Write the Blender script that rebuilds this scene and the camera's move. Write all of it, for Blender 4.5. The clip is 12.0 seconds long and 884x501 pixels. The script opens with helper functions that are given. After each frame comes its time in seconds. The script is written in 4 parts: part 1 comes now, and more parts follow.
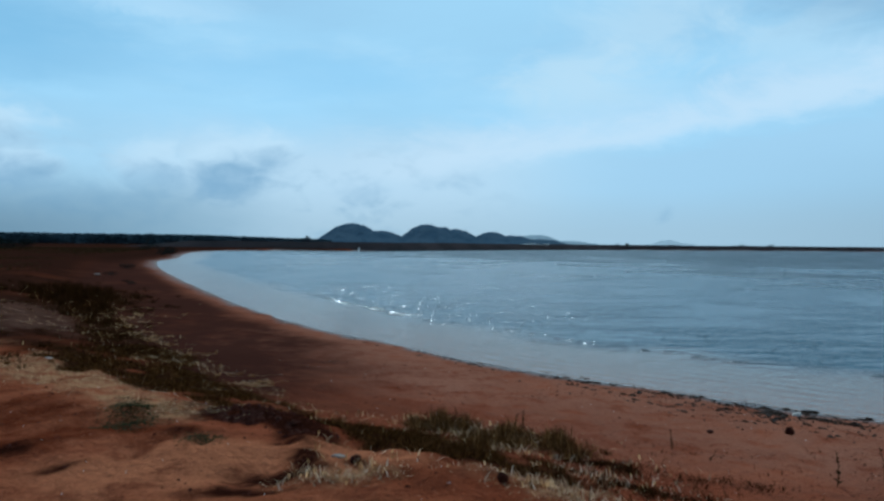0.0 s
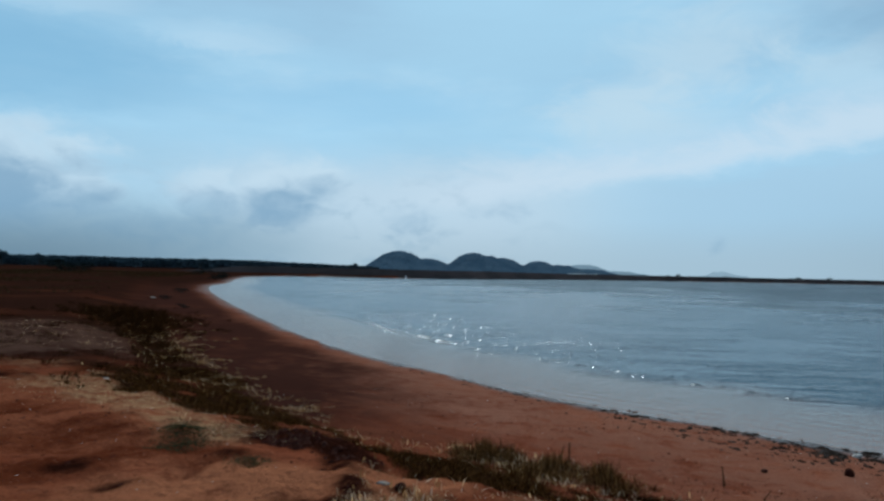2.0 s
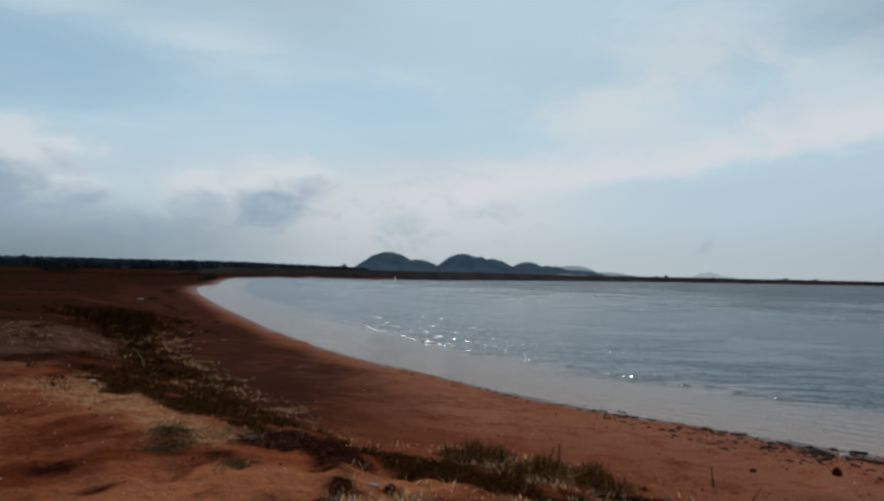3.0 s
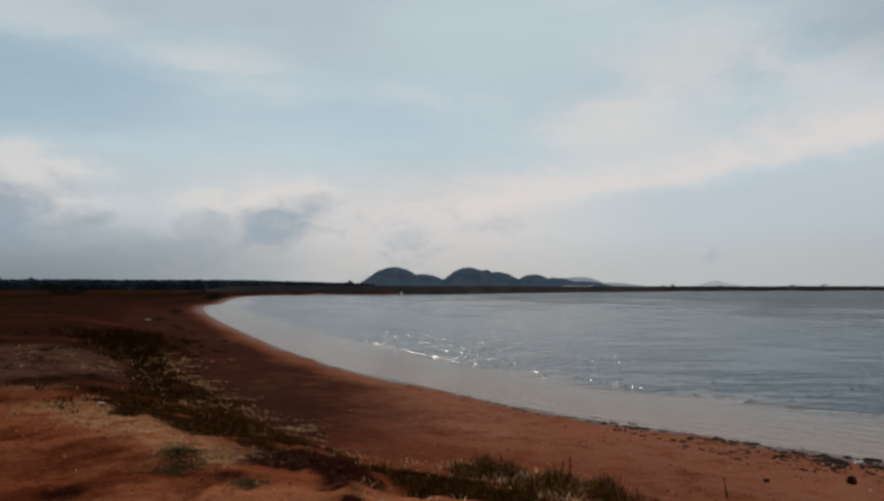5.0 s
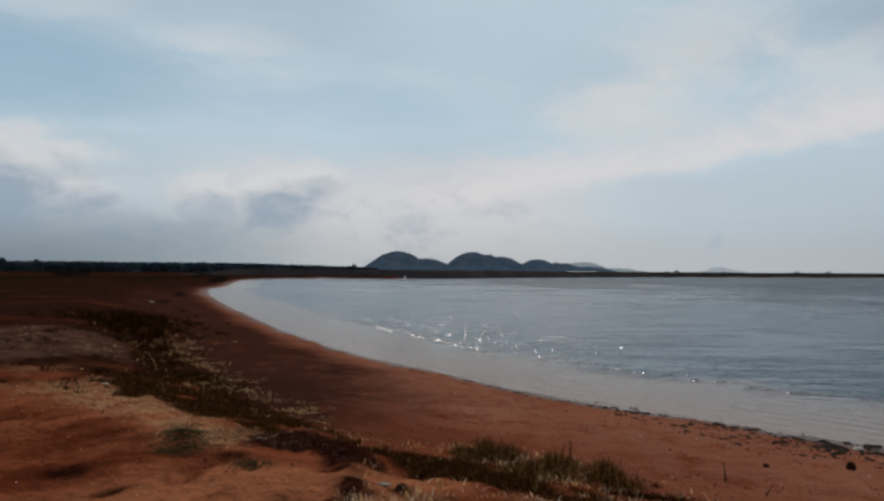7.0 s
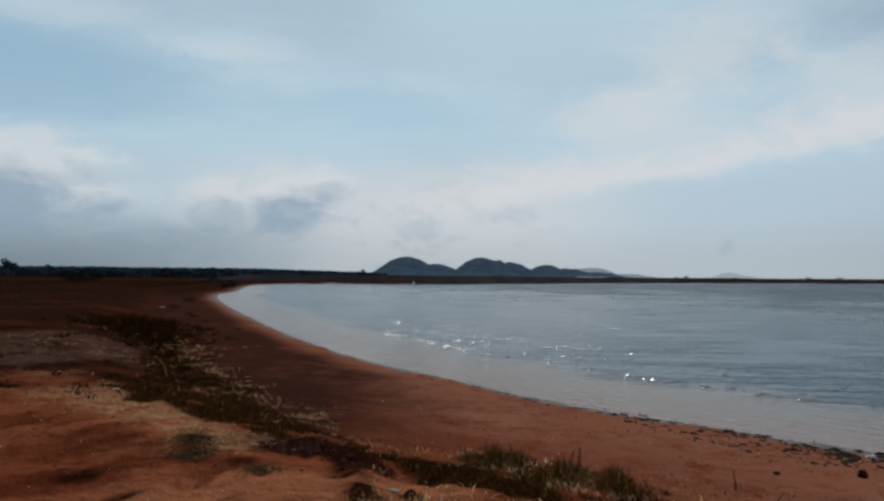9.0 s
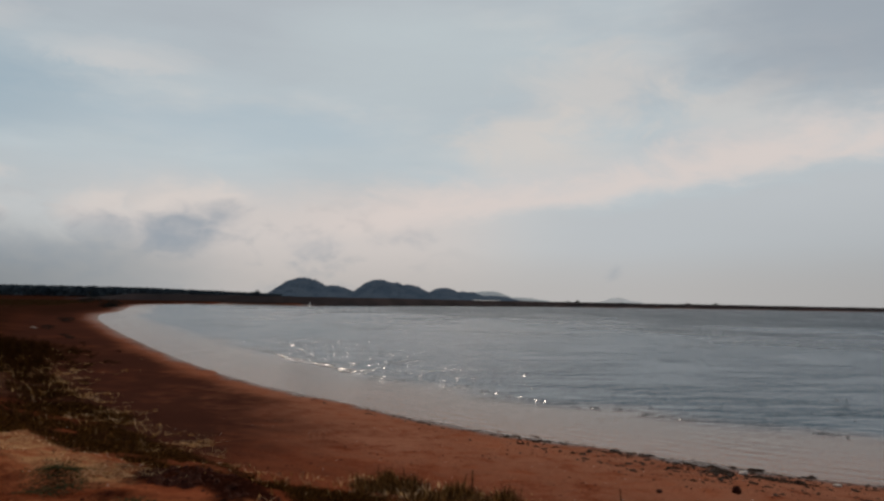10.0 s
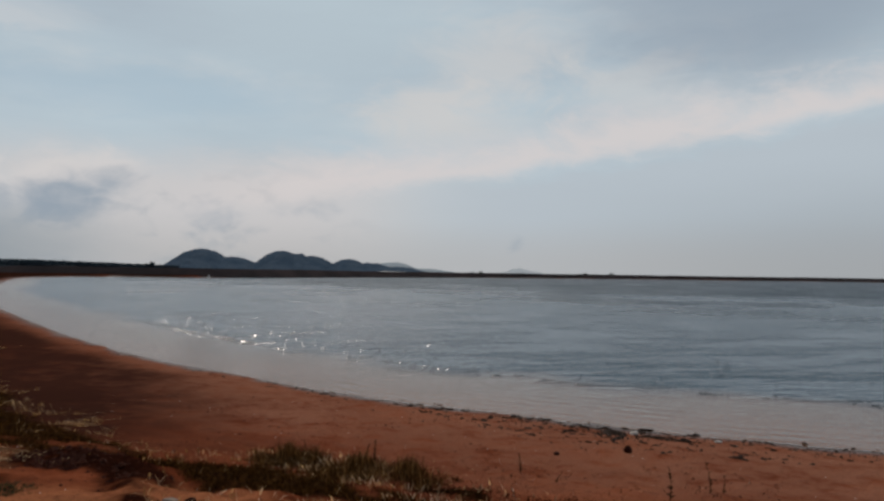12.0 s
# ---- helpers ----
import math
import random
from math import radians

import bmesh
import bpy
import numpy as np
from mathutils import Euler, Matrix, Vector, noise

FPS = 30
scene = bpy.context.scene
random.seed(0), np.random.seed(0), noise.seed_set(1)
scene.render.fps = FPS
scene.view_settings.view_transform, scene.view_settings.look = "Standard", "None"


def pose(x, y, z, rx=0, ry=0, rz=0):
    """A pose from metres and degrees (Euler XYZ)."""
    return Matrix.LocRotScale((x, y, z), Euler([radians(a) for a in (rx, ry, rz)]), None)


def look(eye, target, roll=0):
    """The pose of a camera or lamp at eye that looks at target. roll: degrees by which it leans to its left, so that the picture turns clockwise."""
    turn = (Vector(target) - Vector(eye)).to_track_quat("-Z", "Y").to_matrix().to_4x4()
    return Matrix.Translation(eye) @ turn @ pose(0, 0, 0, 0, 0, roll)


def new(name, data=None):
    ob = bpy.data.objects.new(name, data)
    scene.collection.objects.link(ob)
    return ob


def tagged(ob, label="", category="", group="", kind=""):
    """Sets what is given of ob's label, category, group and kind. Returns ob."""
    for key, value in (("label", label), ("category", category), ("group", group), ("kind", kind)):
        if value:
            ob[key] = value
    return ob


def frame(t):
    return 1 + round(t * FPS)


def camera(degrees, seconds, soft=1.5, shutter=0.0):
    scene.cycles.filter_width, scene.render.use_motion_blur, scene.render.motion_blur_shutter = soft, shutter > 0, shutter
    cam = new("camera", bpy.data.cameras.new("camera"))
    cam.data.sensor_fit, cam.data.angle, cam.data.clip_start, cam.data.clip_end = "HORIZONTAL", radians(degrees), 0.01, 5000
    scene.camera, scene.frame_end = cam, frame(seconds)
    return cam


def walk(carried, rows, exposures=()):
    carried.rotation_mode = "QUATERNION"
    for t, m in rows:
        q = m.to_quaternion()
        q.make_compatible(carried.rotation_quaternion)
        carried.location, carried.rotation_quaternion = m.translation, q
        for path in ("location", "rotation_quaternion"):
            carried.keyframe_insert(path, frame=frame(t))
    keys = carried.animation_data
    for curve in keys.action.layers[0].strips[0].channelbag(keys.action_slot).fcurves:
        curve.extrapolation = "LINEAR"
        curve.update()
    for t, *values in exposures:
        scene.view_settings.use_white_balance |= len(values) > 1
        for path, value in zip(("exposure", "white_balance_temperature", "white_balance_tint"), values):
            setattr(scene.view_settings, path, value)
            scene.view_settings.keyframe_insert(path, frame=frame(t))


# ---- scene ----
# ---------------------------------------------------------------- camera and path
# seconds, place, then yaw, pitch, roll in degrees
PATH = [
    (0.0, 0.000, 0.000, 1.650, 0.00, -0.50, -0.49), (0.2, -0.002, -0.008, 1.649, 0.45, 0.03, -0.36), (0.5, -0.005, -0.021, 1.647, 1.96, 0.93, 0.27),
    (0.8, -0.001, -0.049, 1.657, 5.17, 1.32, 0.33), (1.0, 0.001, -0.068, 1.663, 5.81, 1.26, 0.20), (1.3, -0.006, -0.058, 1.662, 4.33, 1.36, -0.89),
    (1.5, -0.011, -0.052, 1.661, 4.27, 1.54, -1.06), (2.0, -0.002, -0.050, 1.657, 3.77, 1.73, -1.26), (2.5, 0.020, -0.028, 1.657, 3.09, 1.74, -1.30),
    (3.0, -0.009, -0.031, 1.651, 2.91, 1.84, -1.22), (3.5, 0.000, -0.033, 1.668, 2.82, 2.58, -0.39), (5.5, -0.012, -0.028, 1.654, 3.47, 2.98, -0.03),
    (6.0, 0.004, -0.021, 1.652, 3.58, 2.75, -0.33), (6.5, 0.011, -0.045, 1.667, 3.94, 2.01, -0.36), (7.0, 0.005, -0.035, 1.655, 3.68, 1.71, -0.35),
    (7.2, 0.005, -0.037, 1.656, 3.55, 1.50, -0.60), (8.8, 0.005, -0.056, 1.663, 4.58, 2.06, -0.42), (9.0, 0.005, -0.058, 1.664, 4.39, 2.15, -0.41),
    (9.3, 0.021, -0.027, 1.665, 2.45, 3.09, -0.60), (9.5, 0.031, -0.006, 1.665, 0.19, 3.21, -0.57), (9.7, 0.030, 0.009, 1.661, -1.75, 3.76, -1.02),
    (10.0, 0.028, 0.031, 1.655, -3.84, 4.05, -1.04), (10.2, 0.030, 0.045, 1.654, -5.05, 4.00, -1.06), (10.5, 0.033, 0.067, 1.653, -6.73, 3.25, -0.80),
    (10.8, 0.040, 0.072, 1.652, -7.05, 2.94, -0.76), (11.0, 0.045, 0.075, 1.652, -7.72, 2.48, -0.82), (11.3, 0.038, 0.093, 1.643, -8.95, 1.96, -1.08),
    (11.5, 0.034, 0.105, 1.637, -9.18, 1.73, -0.96), (12.0, 0.063, 0.120, 1.637, -11.51, 1.84, -0.80),
]
cam = camera(63.96, 12.0, soft=2.7)
# seconds, stops, kelvin, tint
EXPOSURES = [(0.0, 0.10, 4850, -9), (0.5, 0.03, 4820, -10), (1.5, 0.02, 4820, -10), (2.0, 0.04, 5200, -5), (2.5, 0.02, 5850, 3), (3.0, 0.02, 6250, 6), (3.5, 0.0, 6400, 8),
             (3.7, 0.0, 6700, 11), (5.5, -0.03, 6950, 12), (6.5, -0.05, 6750, 11), (7.2, -0.04, 6500, 10), (8.8, -0.02, 6150, 6), (9.5, -0.03, 6950, 12),
             (10.0, -0.12, 7350, 16), (11.5, -0.13, 7200, 16), (12.0, -0.13, 6850, 13)]
walk(cam, [(t, pose(x, y, z, 90 + pitch, roll, yaw)) for t, x, y, z, yaw, pitch, roll in PATH], EXPOSURES)
# ---------------------------------------------------------------- sky, sun
SUN_AZ, SUN_EL = -4.0, 54.0      # degrees, clockwise from straight ahead (+y), and up


def link_in(tree, node, slot, value):
    if value is None:
        return
    if isinstance(value, bpy.types.NodeSocket):
        tree.links.new(value, node.inputs[slot])
    else:
        node.inputs[slot].default_value = value


def m_(tree, op, a, b=None, c=None, clamp=False):
    n = tree.nodes.new("ShaderNodeMath")
    n.operation, n.use_clamp = op, clamp
    for i, v in enumerate((a, b, c)):
        link_in(tree, n, i, v)
    return n.outputs[0]


def step_(tree, v, lo, hi):
    """Smooth 0..1 ramp of v from lo to hi (hi may be the smaller)."""
    n = tree.nodes.new("ShaderNodeMapRange")
    n.interpolation_type = "SMOOTHSTEP"
    flip = hi < lo
    link_in(tree, n, 0, v)
    link_in(tree, n, 1, min(lo, hi))
    link_in(tree, n, 2, max(lo, hi))
    n.inputs[3].default_value, n.inputs[4].default_value = (1.0, 0.0) if flip else (0.0, 1.0)
    return n.outputs[0]


def mix_(tree, f, a, b, kind="MIX"):
    n = tree.nodes.new("ShaderNodeMix")
    n.data_type, n.blend_type = "RGBA", kind
    link_in(tree, n, 0, f)
    link_in(tree, n, 6, (*a, 1) if isinstance(a, tuple) and len(a) == 3 else a)
    link_in(tree, n, 7, (*b, 1) if isinstance(b, tuple) and len(b) == 3 else b)
    return n.outputs[2]


def noise_(tree, vec, scale, detail=4.0, rough=0.55, distort=0.0):
    n = tree.nodes.new("ShaderNodeTexNoise")
    link_in(tree, n, "Vector", vec)
    n.inputs["Scale"].default_value, n.inputs["Detail"].default_value = scale, detail
    n.inputs["Roughness"].default_value, n.inputs["Distortion"].default_value = rough, distort
    return n.outputs[0]


def vec_(tree, x, y, z=0.0):
    n = tree.nodes.new("ShaderNodeCombineXYZ")
    for i, v in enumerate((x, y, z)):
        link_in(tree, n, i, v)
    return n.outputs[0]


def lin(r, g, b):
    """Linear colour from 0..255 display values."""
    return tuple(((c / 255 + 0.055) / 1.055) ** 2.4 if c > 10 else c / 255 / 12.92 for c in (r, g, b))


def make_sky():
    world = bpy.data.worlds.new("world")
    scene.world = world
    world.use_nodes = True
    t = world.node_tree
    t.nodes.clear()
    coord = t.nodes.new("ShaderNodeTexCoord")
    sep = t.nodes.new("ShaderNodeSeparateXYZ")
    t.links.new(coord.outputs["Generated"], sep.inputs[0])
    x, y, z = sep.outputs
    az = m_(t, "DEGREES", m_(t, "ARCTAN2", x, y))
    el = m_(t, "DEGREES", m_(t, "ARCSINE", z))
    field = vec_(t, m_(t, "MULTIPLY", az, 0.06), m_(t, "MULTIPLY", el, 0.16))
    n1 = m_(t, "SUBTRACT", noise_(t, field, 1.6, 6, 0.6), 0.5)
    n2 = m_(t, "SUBTRACT", noise_(t, field, 3.6, 8, 0.68, 0.6), 0.5)
    n3 = m_(t, "SUBTRACT", noise_(t, vec_(t, m_(t, "MULTIPLY", az, 0.02), m_(t, "MULTIPLY", el, 0.09), 3.0), 1.5, 5), 0.5)
    u = m_(t, "ADD", az, m_(t, "MULTIPLY", n2, 5.0))
    v = m_(t, "ADD", el, m_(t, "MULTIPLY", n2, 2.4))
    v = m_(t, "ADD", v, m_(t, "MULTIPLY", n1, 1.6))

    sky = t.nodes.new("ShaderNodeTexSky")
    sky.sky_type, sky.sun_disc = "NISHITA", False
    sky.sun_elevation, sky.sun_rotation = radians(SUN_EL), radians(SUN_AZ)
    sky.air_density, sky.dust_density = 1.0, 2.0
    base = mix_(t, 1.0, sky.outputs[0], (0.05, 0.05, 0.05), "MULTIPLY")

    def blob(cu, cv, ru, rv, amount, colour, col, soft=0.15):
        d = m_(t, "ADD", m_(t, "POWER", m_(t, "ABSOLUTE", m_(t, "DIVIDE", m_(t, "SUBTRACT", u, cu), ru)), 2.0),
               m_(t, "POWER", m_(t, "ABSOLUTE", m_(t, "DIVIDE", m_(t, "SUBTRACT", v, cv), rv)), 2.0))
        return mix_(t, m_(t, "MULTIPLY", step_(t, d, 1.5, soft), amount), col, colour)

    # thin veil over the blue, thickest low down
    thick = m_(t, "ADD", 0.10, m_(t, "MULTIPLY", step_(t, el, 45.0, 18.0), 0.75))
    veil = m_(t, "ADD", thick, m_(t, "MULTIPLY", n3, 0.8), clamp=True)
    tone = mix_(t, step_(t, y, 0.5, -0.7), lin(186, 207, 220), lin(118, 146, 170))
    col = mix_(t, veil, base, tone)
    # broad pale veils high up
    wisp = m_(t, "MULTIPLY", step_(t, m_(t, "ADD", n3, m_(t, "MULTIPLY", n1, 0.7)), -0.05, 0.28), step_(t, el, 9.0, 15.0))
    col = mix_(t, m_(t, "MULTIPLY", wisp, 0.45), col, lin(208, 214, 218))
    n6 = m_(t, "SUBTRACT", noise_(t, vec_(t, m_(t, "MULTIPLY", az, 0.07), m_(t, "MULTIPLY", el, 0.13), 5.0), 2.0, 10, 0.64, 1.0), 0.5)
    for cu, cv, ru, rv, amount in ((11.0, 12.5, 9.0, 3.5, 0.75), (16.0, 17.0, 8.0, 5.0, 0.6), (27.0, 14.5, 9.0, 3.5, 0.5)):
        d = m_(t, "ADD", m_(t, "POWER", m_(t, "ABSOLUTE", m_(t, "DIVIDE", m_(t, "SUBTRACT", az, cu), ru)), 2.0),
               m_(t, "POWER", m_(t, "ABSOLUTE", m_(t, "DIVIDE", m_(t, "SUBTRACT", el, cv), rv)), 2.0))
        f = step_(t, m_(t, "ADD", m_(t, "EXPONENT", m_(t, "MULTIPLY", d, -1.0)), m_(t, "MULTIPLY", n6, 1.6)), 0.35, 1.1)
        col = mix_(t, m_(t, "MULTIPLY", f, amount), col, lin(209, 212, 214))
    col = blob(-21.0, 17.3, 6.0, 1.2, 0.3, lin(208, 214, 219), col, 0.0)
    col = blob(36.0, 21.0, 14.0, 7.0, 0.6, lin(140, 156, 174), col, 0.0)
    # deeper blue between the clouds inland
    col = blob(-36.0, 14.0, 15.0, 3.6, 0.55, lin(130, 168, 194), col, 0.0)
    col = blob(-12.0, 13.2, 12.0, 2.0, 0.35, lin(160, 192, 214), col, 0.0)
    # streaks of thin high cloud
    col = blob(2.0, 19.5, 13.0, 4.5, 0.45, lin(188, 208, 219), col, 0.0)
    col = blob(-21.0, 16.9, 4.5, 0.7, 0.3, lin(203, 210, 216), col, 0.0)
    col = blob(-33.0, 19.0, 6.0, 1.6, 0.5, lin(196, 206, 214), col, 0.0)
    # bright haze low down
    low = m_(t, "MULTIPLY", step_(t, v, 11.0, 6.0), step_(t, az, 22.0, -2.0))
    low = m_(t, "MULTIPLY", low, m_(t, "ADD", 0.35, m_(t, "MULTIPLY", step_(t, az, -27.0, -17.0), 0.65)))
    col = mix_(t, m_(t, "MULTIPLY", low, 0.9), col, lin(207, 208, 211))
    # the long slanting band of cloud
    edge = m_(t, "SUBTRACT", m_(t, "ADD", v, m_(t, "MULTIPLY", n6, 1.6)), m_(t, "ADD", m_(t, "MULTIPLY", az, 0.14), 5.8))
    band = m_(t, "MULTIPLY", step_(t, edge, -0.9, 1.0), step_(t, m_(t, "ADD", edge, m_(t, "MULTIPLY", n6, 5.0)), 4.6, 0.8))
    band = m_(t, "MULTIPLY", band, step_(t, az, -12.0, 2.0))
    col = mix_(t, m_(t, "MULTIPLY", band, 0.85), col, lin(217, 215, 217))
    # clearer wedge under the band
    wedge = m_(t, "MULTIPLY", step_(t, edge, 0.2, -1.6), step_(t, az, 4.0, 18.0))
    col = mix_(t, m_(t, "MULTIPLY", wedge, 0.75), col, lin(184, 197, 208))
    # grey murk along the horizon
    murk = step_(t, el, 5.0, 0.5)
    col = mix_(t, m_(t, "MULTIPLY", murk, 0.7), col, lin(180, 184, 187))
    col = mix_(t, m_(t, "MULTIPLY", step_(t, az, 16.0, 44.0), m_(t, "MULTIPLY", step_(t, el, 9.0, 2.0), 0.38)), col, lin(136, 146, 153))
    # mottled vapour low down
    puff = vec_(t, m_(t, "MULTIPLY", az, 0.13), m_(t, "MULTIPLY", el, 0.22), 8.0)
    n4 = m_(t, "SUBTRACT", noise_(t, puff, 1.5, 6, 0.55, 0.6), 0.5)
    n5 = m_(t, "SUBTRACT", noise_(t, puff, 3.6, 6, 0.52, 0.5), 0.5)
    vapour = m_(t, "MULTIPLY", step_(t, m_(t, "ADD", n4, m_(t, "MULTIPLY", n5, 0.6)), -0.02, 0.22), m_(t, "MULTIPLY", step_(t, el, 9.0, 4.5), step_(t, az, 10.0, -6.0)))
    col = mix_(t, m_(t, "MULTIPLY", vapour, 0.40), col, lin(160, 172, 182))
    # cumulus: bright heads over grey-blue bases
    pu = m_(t, "ADD", az, m_(t, "MULTIPLY", n4, 5.5))
    pv = m_(t, "ADD", el, m_(t, "MULTIPLY", n4, 2.6))

    def heap(rows, rise, grow, rag=0.7):
        total = None
        for cu, cv, ru, rv, amp in rows:
            d = m_(t, "ADD", m_(t, "POWER", m_(t, "ABSOLUTE", m_(t, "DIVIDE", m_(t, "SUBTRACT", pu, cu), ru * grow)), 2.0),
                   m_(t, "POWER", m_(t, "ABSOLUTE", m_(t, "DIVIDE", m_(t, "SUBTRACT", pv, cv + rise), rv * grow)), 2.0))
            one = m_(t, "MULTIPLY", m_(t, "EXPONENT", m_(t, "MULTIPLY", d, -1.0)), amp)
            total = one if total is None else m_(t, "MAXIMUM", total, one)
        return m_(t, "ADD", total, m_(t, "MULTIPLY", n5, rag))

    heaps = [(-37.5, 5.2, 5.5, 2.6, 1.35), (-31.2, 4.8, 2.2, 2.0, 0.75), (-16.4, 5.3, 3.0, 1.6, 1.0), (-14.2, 6.5, 1.9, 1.1, 0.8), (-21.9, 5.0, 2.4, 1.5, 0.75), (-35.0, 5.4, 4.0, 2.6, 1.0),
             (-41.0, 5.6, 5.0, 2.6, 1.0), (-32.6, 7.3, 4.2, 0.9, 0.7), (-27.5, 3.0, 7.5, 1.8, 0.6), (-6.6, 4.0, 2.4, 1.3, 0.55), (0.2, 4.8, 3.0, 0.7, 0.5),
             (17.2, 2.35, 0.6, 0.55, 0.5)]
    heads = step_(t, heap(heaps[:8], 1.2, 1.35), 0.15, 0.80)
    col = mix_(t, m_(t, "MULTIPLY", heads, 0.85), col, lin(214, 215, 217))
    grey = m_(t, "MULTIPLY", step_(t, pv, 5.8, 2.8), step_(t, pu, -9.0, -22.0))
    col = mix_(t, m_(t, "MULTIPLY", grey, 0.8), col, lin(158, 170, 179))
    bases = step_(t, heap(heaps, -0.2, 1.25, 0.85), 0.15, 1.15)
    col = mix_(t, m_(t, "MULTIPLY", bases, 0.85), col, lin(140, 160, 178))
    # dull murk low over the land
    left = m_(t, "MULTIPLY", step_(t, el, 4.4, 0.6), step_(t, az, -12.0, -36.0))
    col = mix_(t, m_(t, "MULTIPLY", left, 0.9), col, lin(122, 135, 145))

    bg = t.nodes.new("ShaderNodeBackground")
    t.links.new(col, bg.inputs[0])
    out = t.nodes.new("ShaderNodeOutputWorld")
    t.links.new(bg.outputs[0], out.inputs[0])


make_sky()
sun = new("sun", bpy.data.lights.new("sun", "SUN"))
sun.data.energy, sun.data.angle, sun.data.color = 2.1, radians(0.6), (1.0, 0.95, 0.88)
a, e = radians(SUN_AZ), radians(SUN_EL)
sun.matrix_world = look((60 * math.sin(a) * math.cos(e), 60 * math.cos(a) * math.cos(e), 60 * math.sin(e)), (0, 0, 0))
# ---------------------------------------------------------------- materials
def material(name, rough=0.9, spec=0.3):
    mat = bpy.data.materials.new(name)
    mat.use_nodes = True
    t = mat.node_tree
    b = t.nodes["Principled BSDF"]
    b.inputs["Roughness"].default_value = rough
    b.inputs["Specular IOR Level"].default_value = spec
    return mat, t, b


def attr_(t, name):
    n = t.nodes.new("ShaderNodeAttribute")
    n.attribute_name = name
    return n.outputs["Fac"]


def place_(t):
    return t.nodes.new("ShaderNodeTexCoord").outputs["Object"]


def bump_(t, b, height, strength, distance):
    n = t.nodes.new("ShaderNodeBump")
    n.inputs["Strength"].default_value, n.inputs["Distance"].default_value = strength, distance
    t.links.new(height, n.inputs["Height"])
    t.links.new(n.outputs[0], b.inputs["Normal"])


def soil():
    mat, t, b = material("soil", 0.97, 0.0)
    p = place_(t)
    big, mid, fine = noise_(t, p, 0.45, 5, 0.6), noise_(t, p, 2.6, 6, 0.65), noise_(t, p, 26.0, 5, 0.65)
    small = noise_(t, p, 9.0, 5, 0.6)
    col = mix_(t, step_(t, big, 0.35, 0.7), (0.115, 0.0243, 0.00946), (0.225, 0.0666, 0.031))
    col = mix_(t, attr_(t, "tan"), col, (0.3, 0.108, 0.0499))
    col = mix_(t, m_(t, "MULTIPLY", step_(t, mid, 0.48, 0.68), 0.75), col, (0.1, 0.0279, 0.0138))
    col = mix_(t, m_(t, "MULTIPLY", attr_(t, "rust"), m_(t, "ADD", 0.45, m_(t, "MULTIPLY", step_(t, mid, 0.3, 0.6), 0.55))), col, (0.088, 0.0207, 0.0086))
    col = mix_(t, m_(t, "MULTIPLY", attr_(t, "pale"), m_(t, "MULTIPLY", step_(t, small, 0.25, 0.6), step_(t, mid, 0.3, 0.58))), col, (0.32, 0.172, 0.086))
    col = mix_(t, m_(t, "MULTIPLY", attr_(t, "silt"), step_(t, mid, 0.2, 0.6)), col, (0.25, 0.108, 0.0671))
    col = mix_(t, m_(t, "MULTIPLY", step_(t, fine, 0.44, 0.28), 0.45), col, (0.28, 0.117, 0.0645))
    # dark moist soil, with the shade on near faces of the mounds painted in
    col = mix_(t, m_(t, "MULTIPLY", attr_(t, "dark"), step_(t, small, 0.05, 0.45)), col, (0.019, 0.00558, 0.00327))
    col = mix_(t, m_(t, "MULTIPLY", attr_(t, "silt"), m_(t, "MULTIPLY", step_(t, noise_(t, p, 17.0, 6, 0.7), 0.55, 0.68), 0.55)), col, (0.085, 0.036, 0.0241))
    # darker left part of the beach between grass strip and waterline
    col = mix_(t, attr_(t, "dark_beach"), col, (0.034, 0.0135, 0.00963))
    # far ground tone, darker with distance
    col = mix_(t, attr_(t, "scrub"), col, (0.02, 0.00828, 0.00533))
    col = mix_(t, m_(t, "MULTIPLY", attr_(t, "ash"), step_(t, mid, 0.22, 0.62)), col, (0.105, 0.0558, 0.0387))
    col = mix_(t, attr_(t, "turf"), col, (0.02, 0.00855, 0.00361))
    col = mix_(t, attr_(t, "wet"), col, (0.05, 0.0306, 0.0258))
    col = mix_(t, m_(t, "MULTIPLY", step_(t, fine, 0.52, 0.75), 0.6), col, (0.055, 0.0207, 0.0129))
    col = mix_(t, m_(t, "MULTIPLY", step_(t, small, 0.62, 0.72), 0.5), col, (0.065, 0.0225, 0.0138))
    t.links.new(col, b.inputs["Base Color"])
    rough = m_(t, "SUBTRACT", 0.96, m_(t, "MULTIPLY", attr_(t, "wet"), 0.45))
    t.links.new(rough, b.inputs["Roughness"])
    t.links.new(m_(t, "MULTIPLY", attr_(t, "wet"), 0.4), b.inputs["Specular IOR Level"])
    bump_(t, b, m_(t, "ADD", m_(t, "ADD", m_(t, "MULTIPLY", mid, 1.5), small), m_(t, "MULTIPLY", fine, 0.6)), 0.9, 0.06)
    return mat


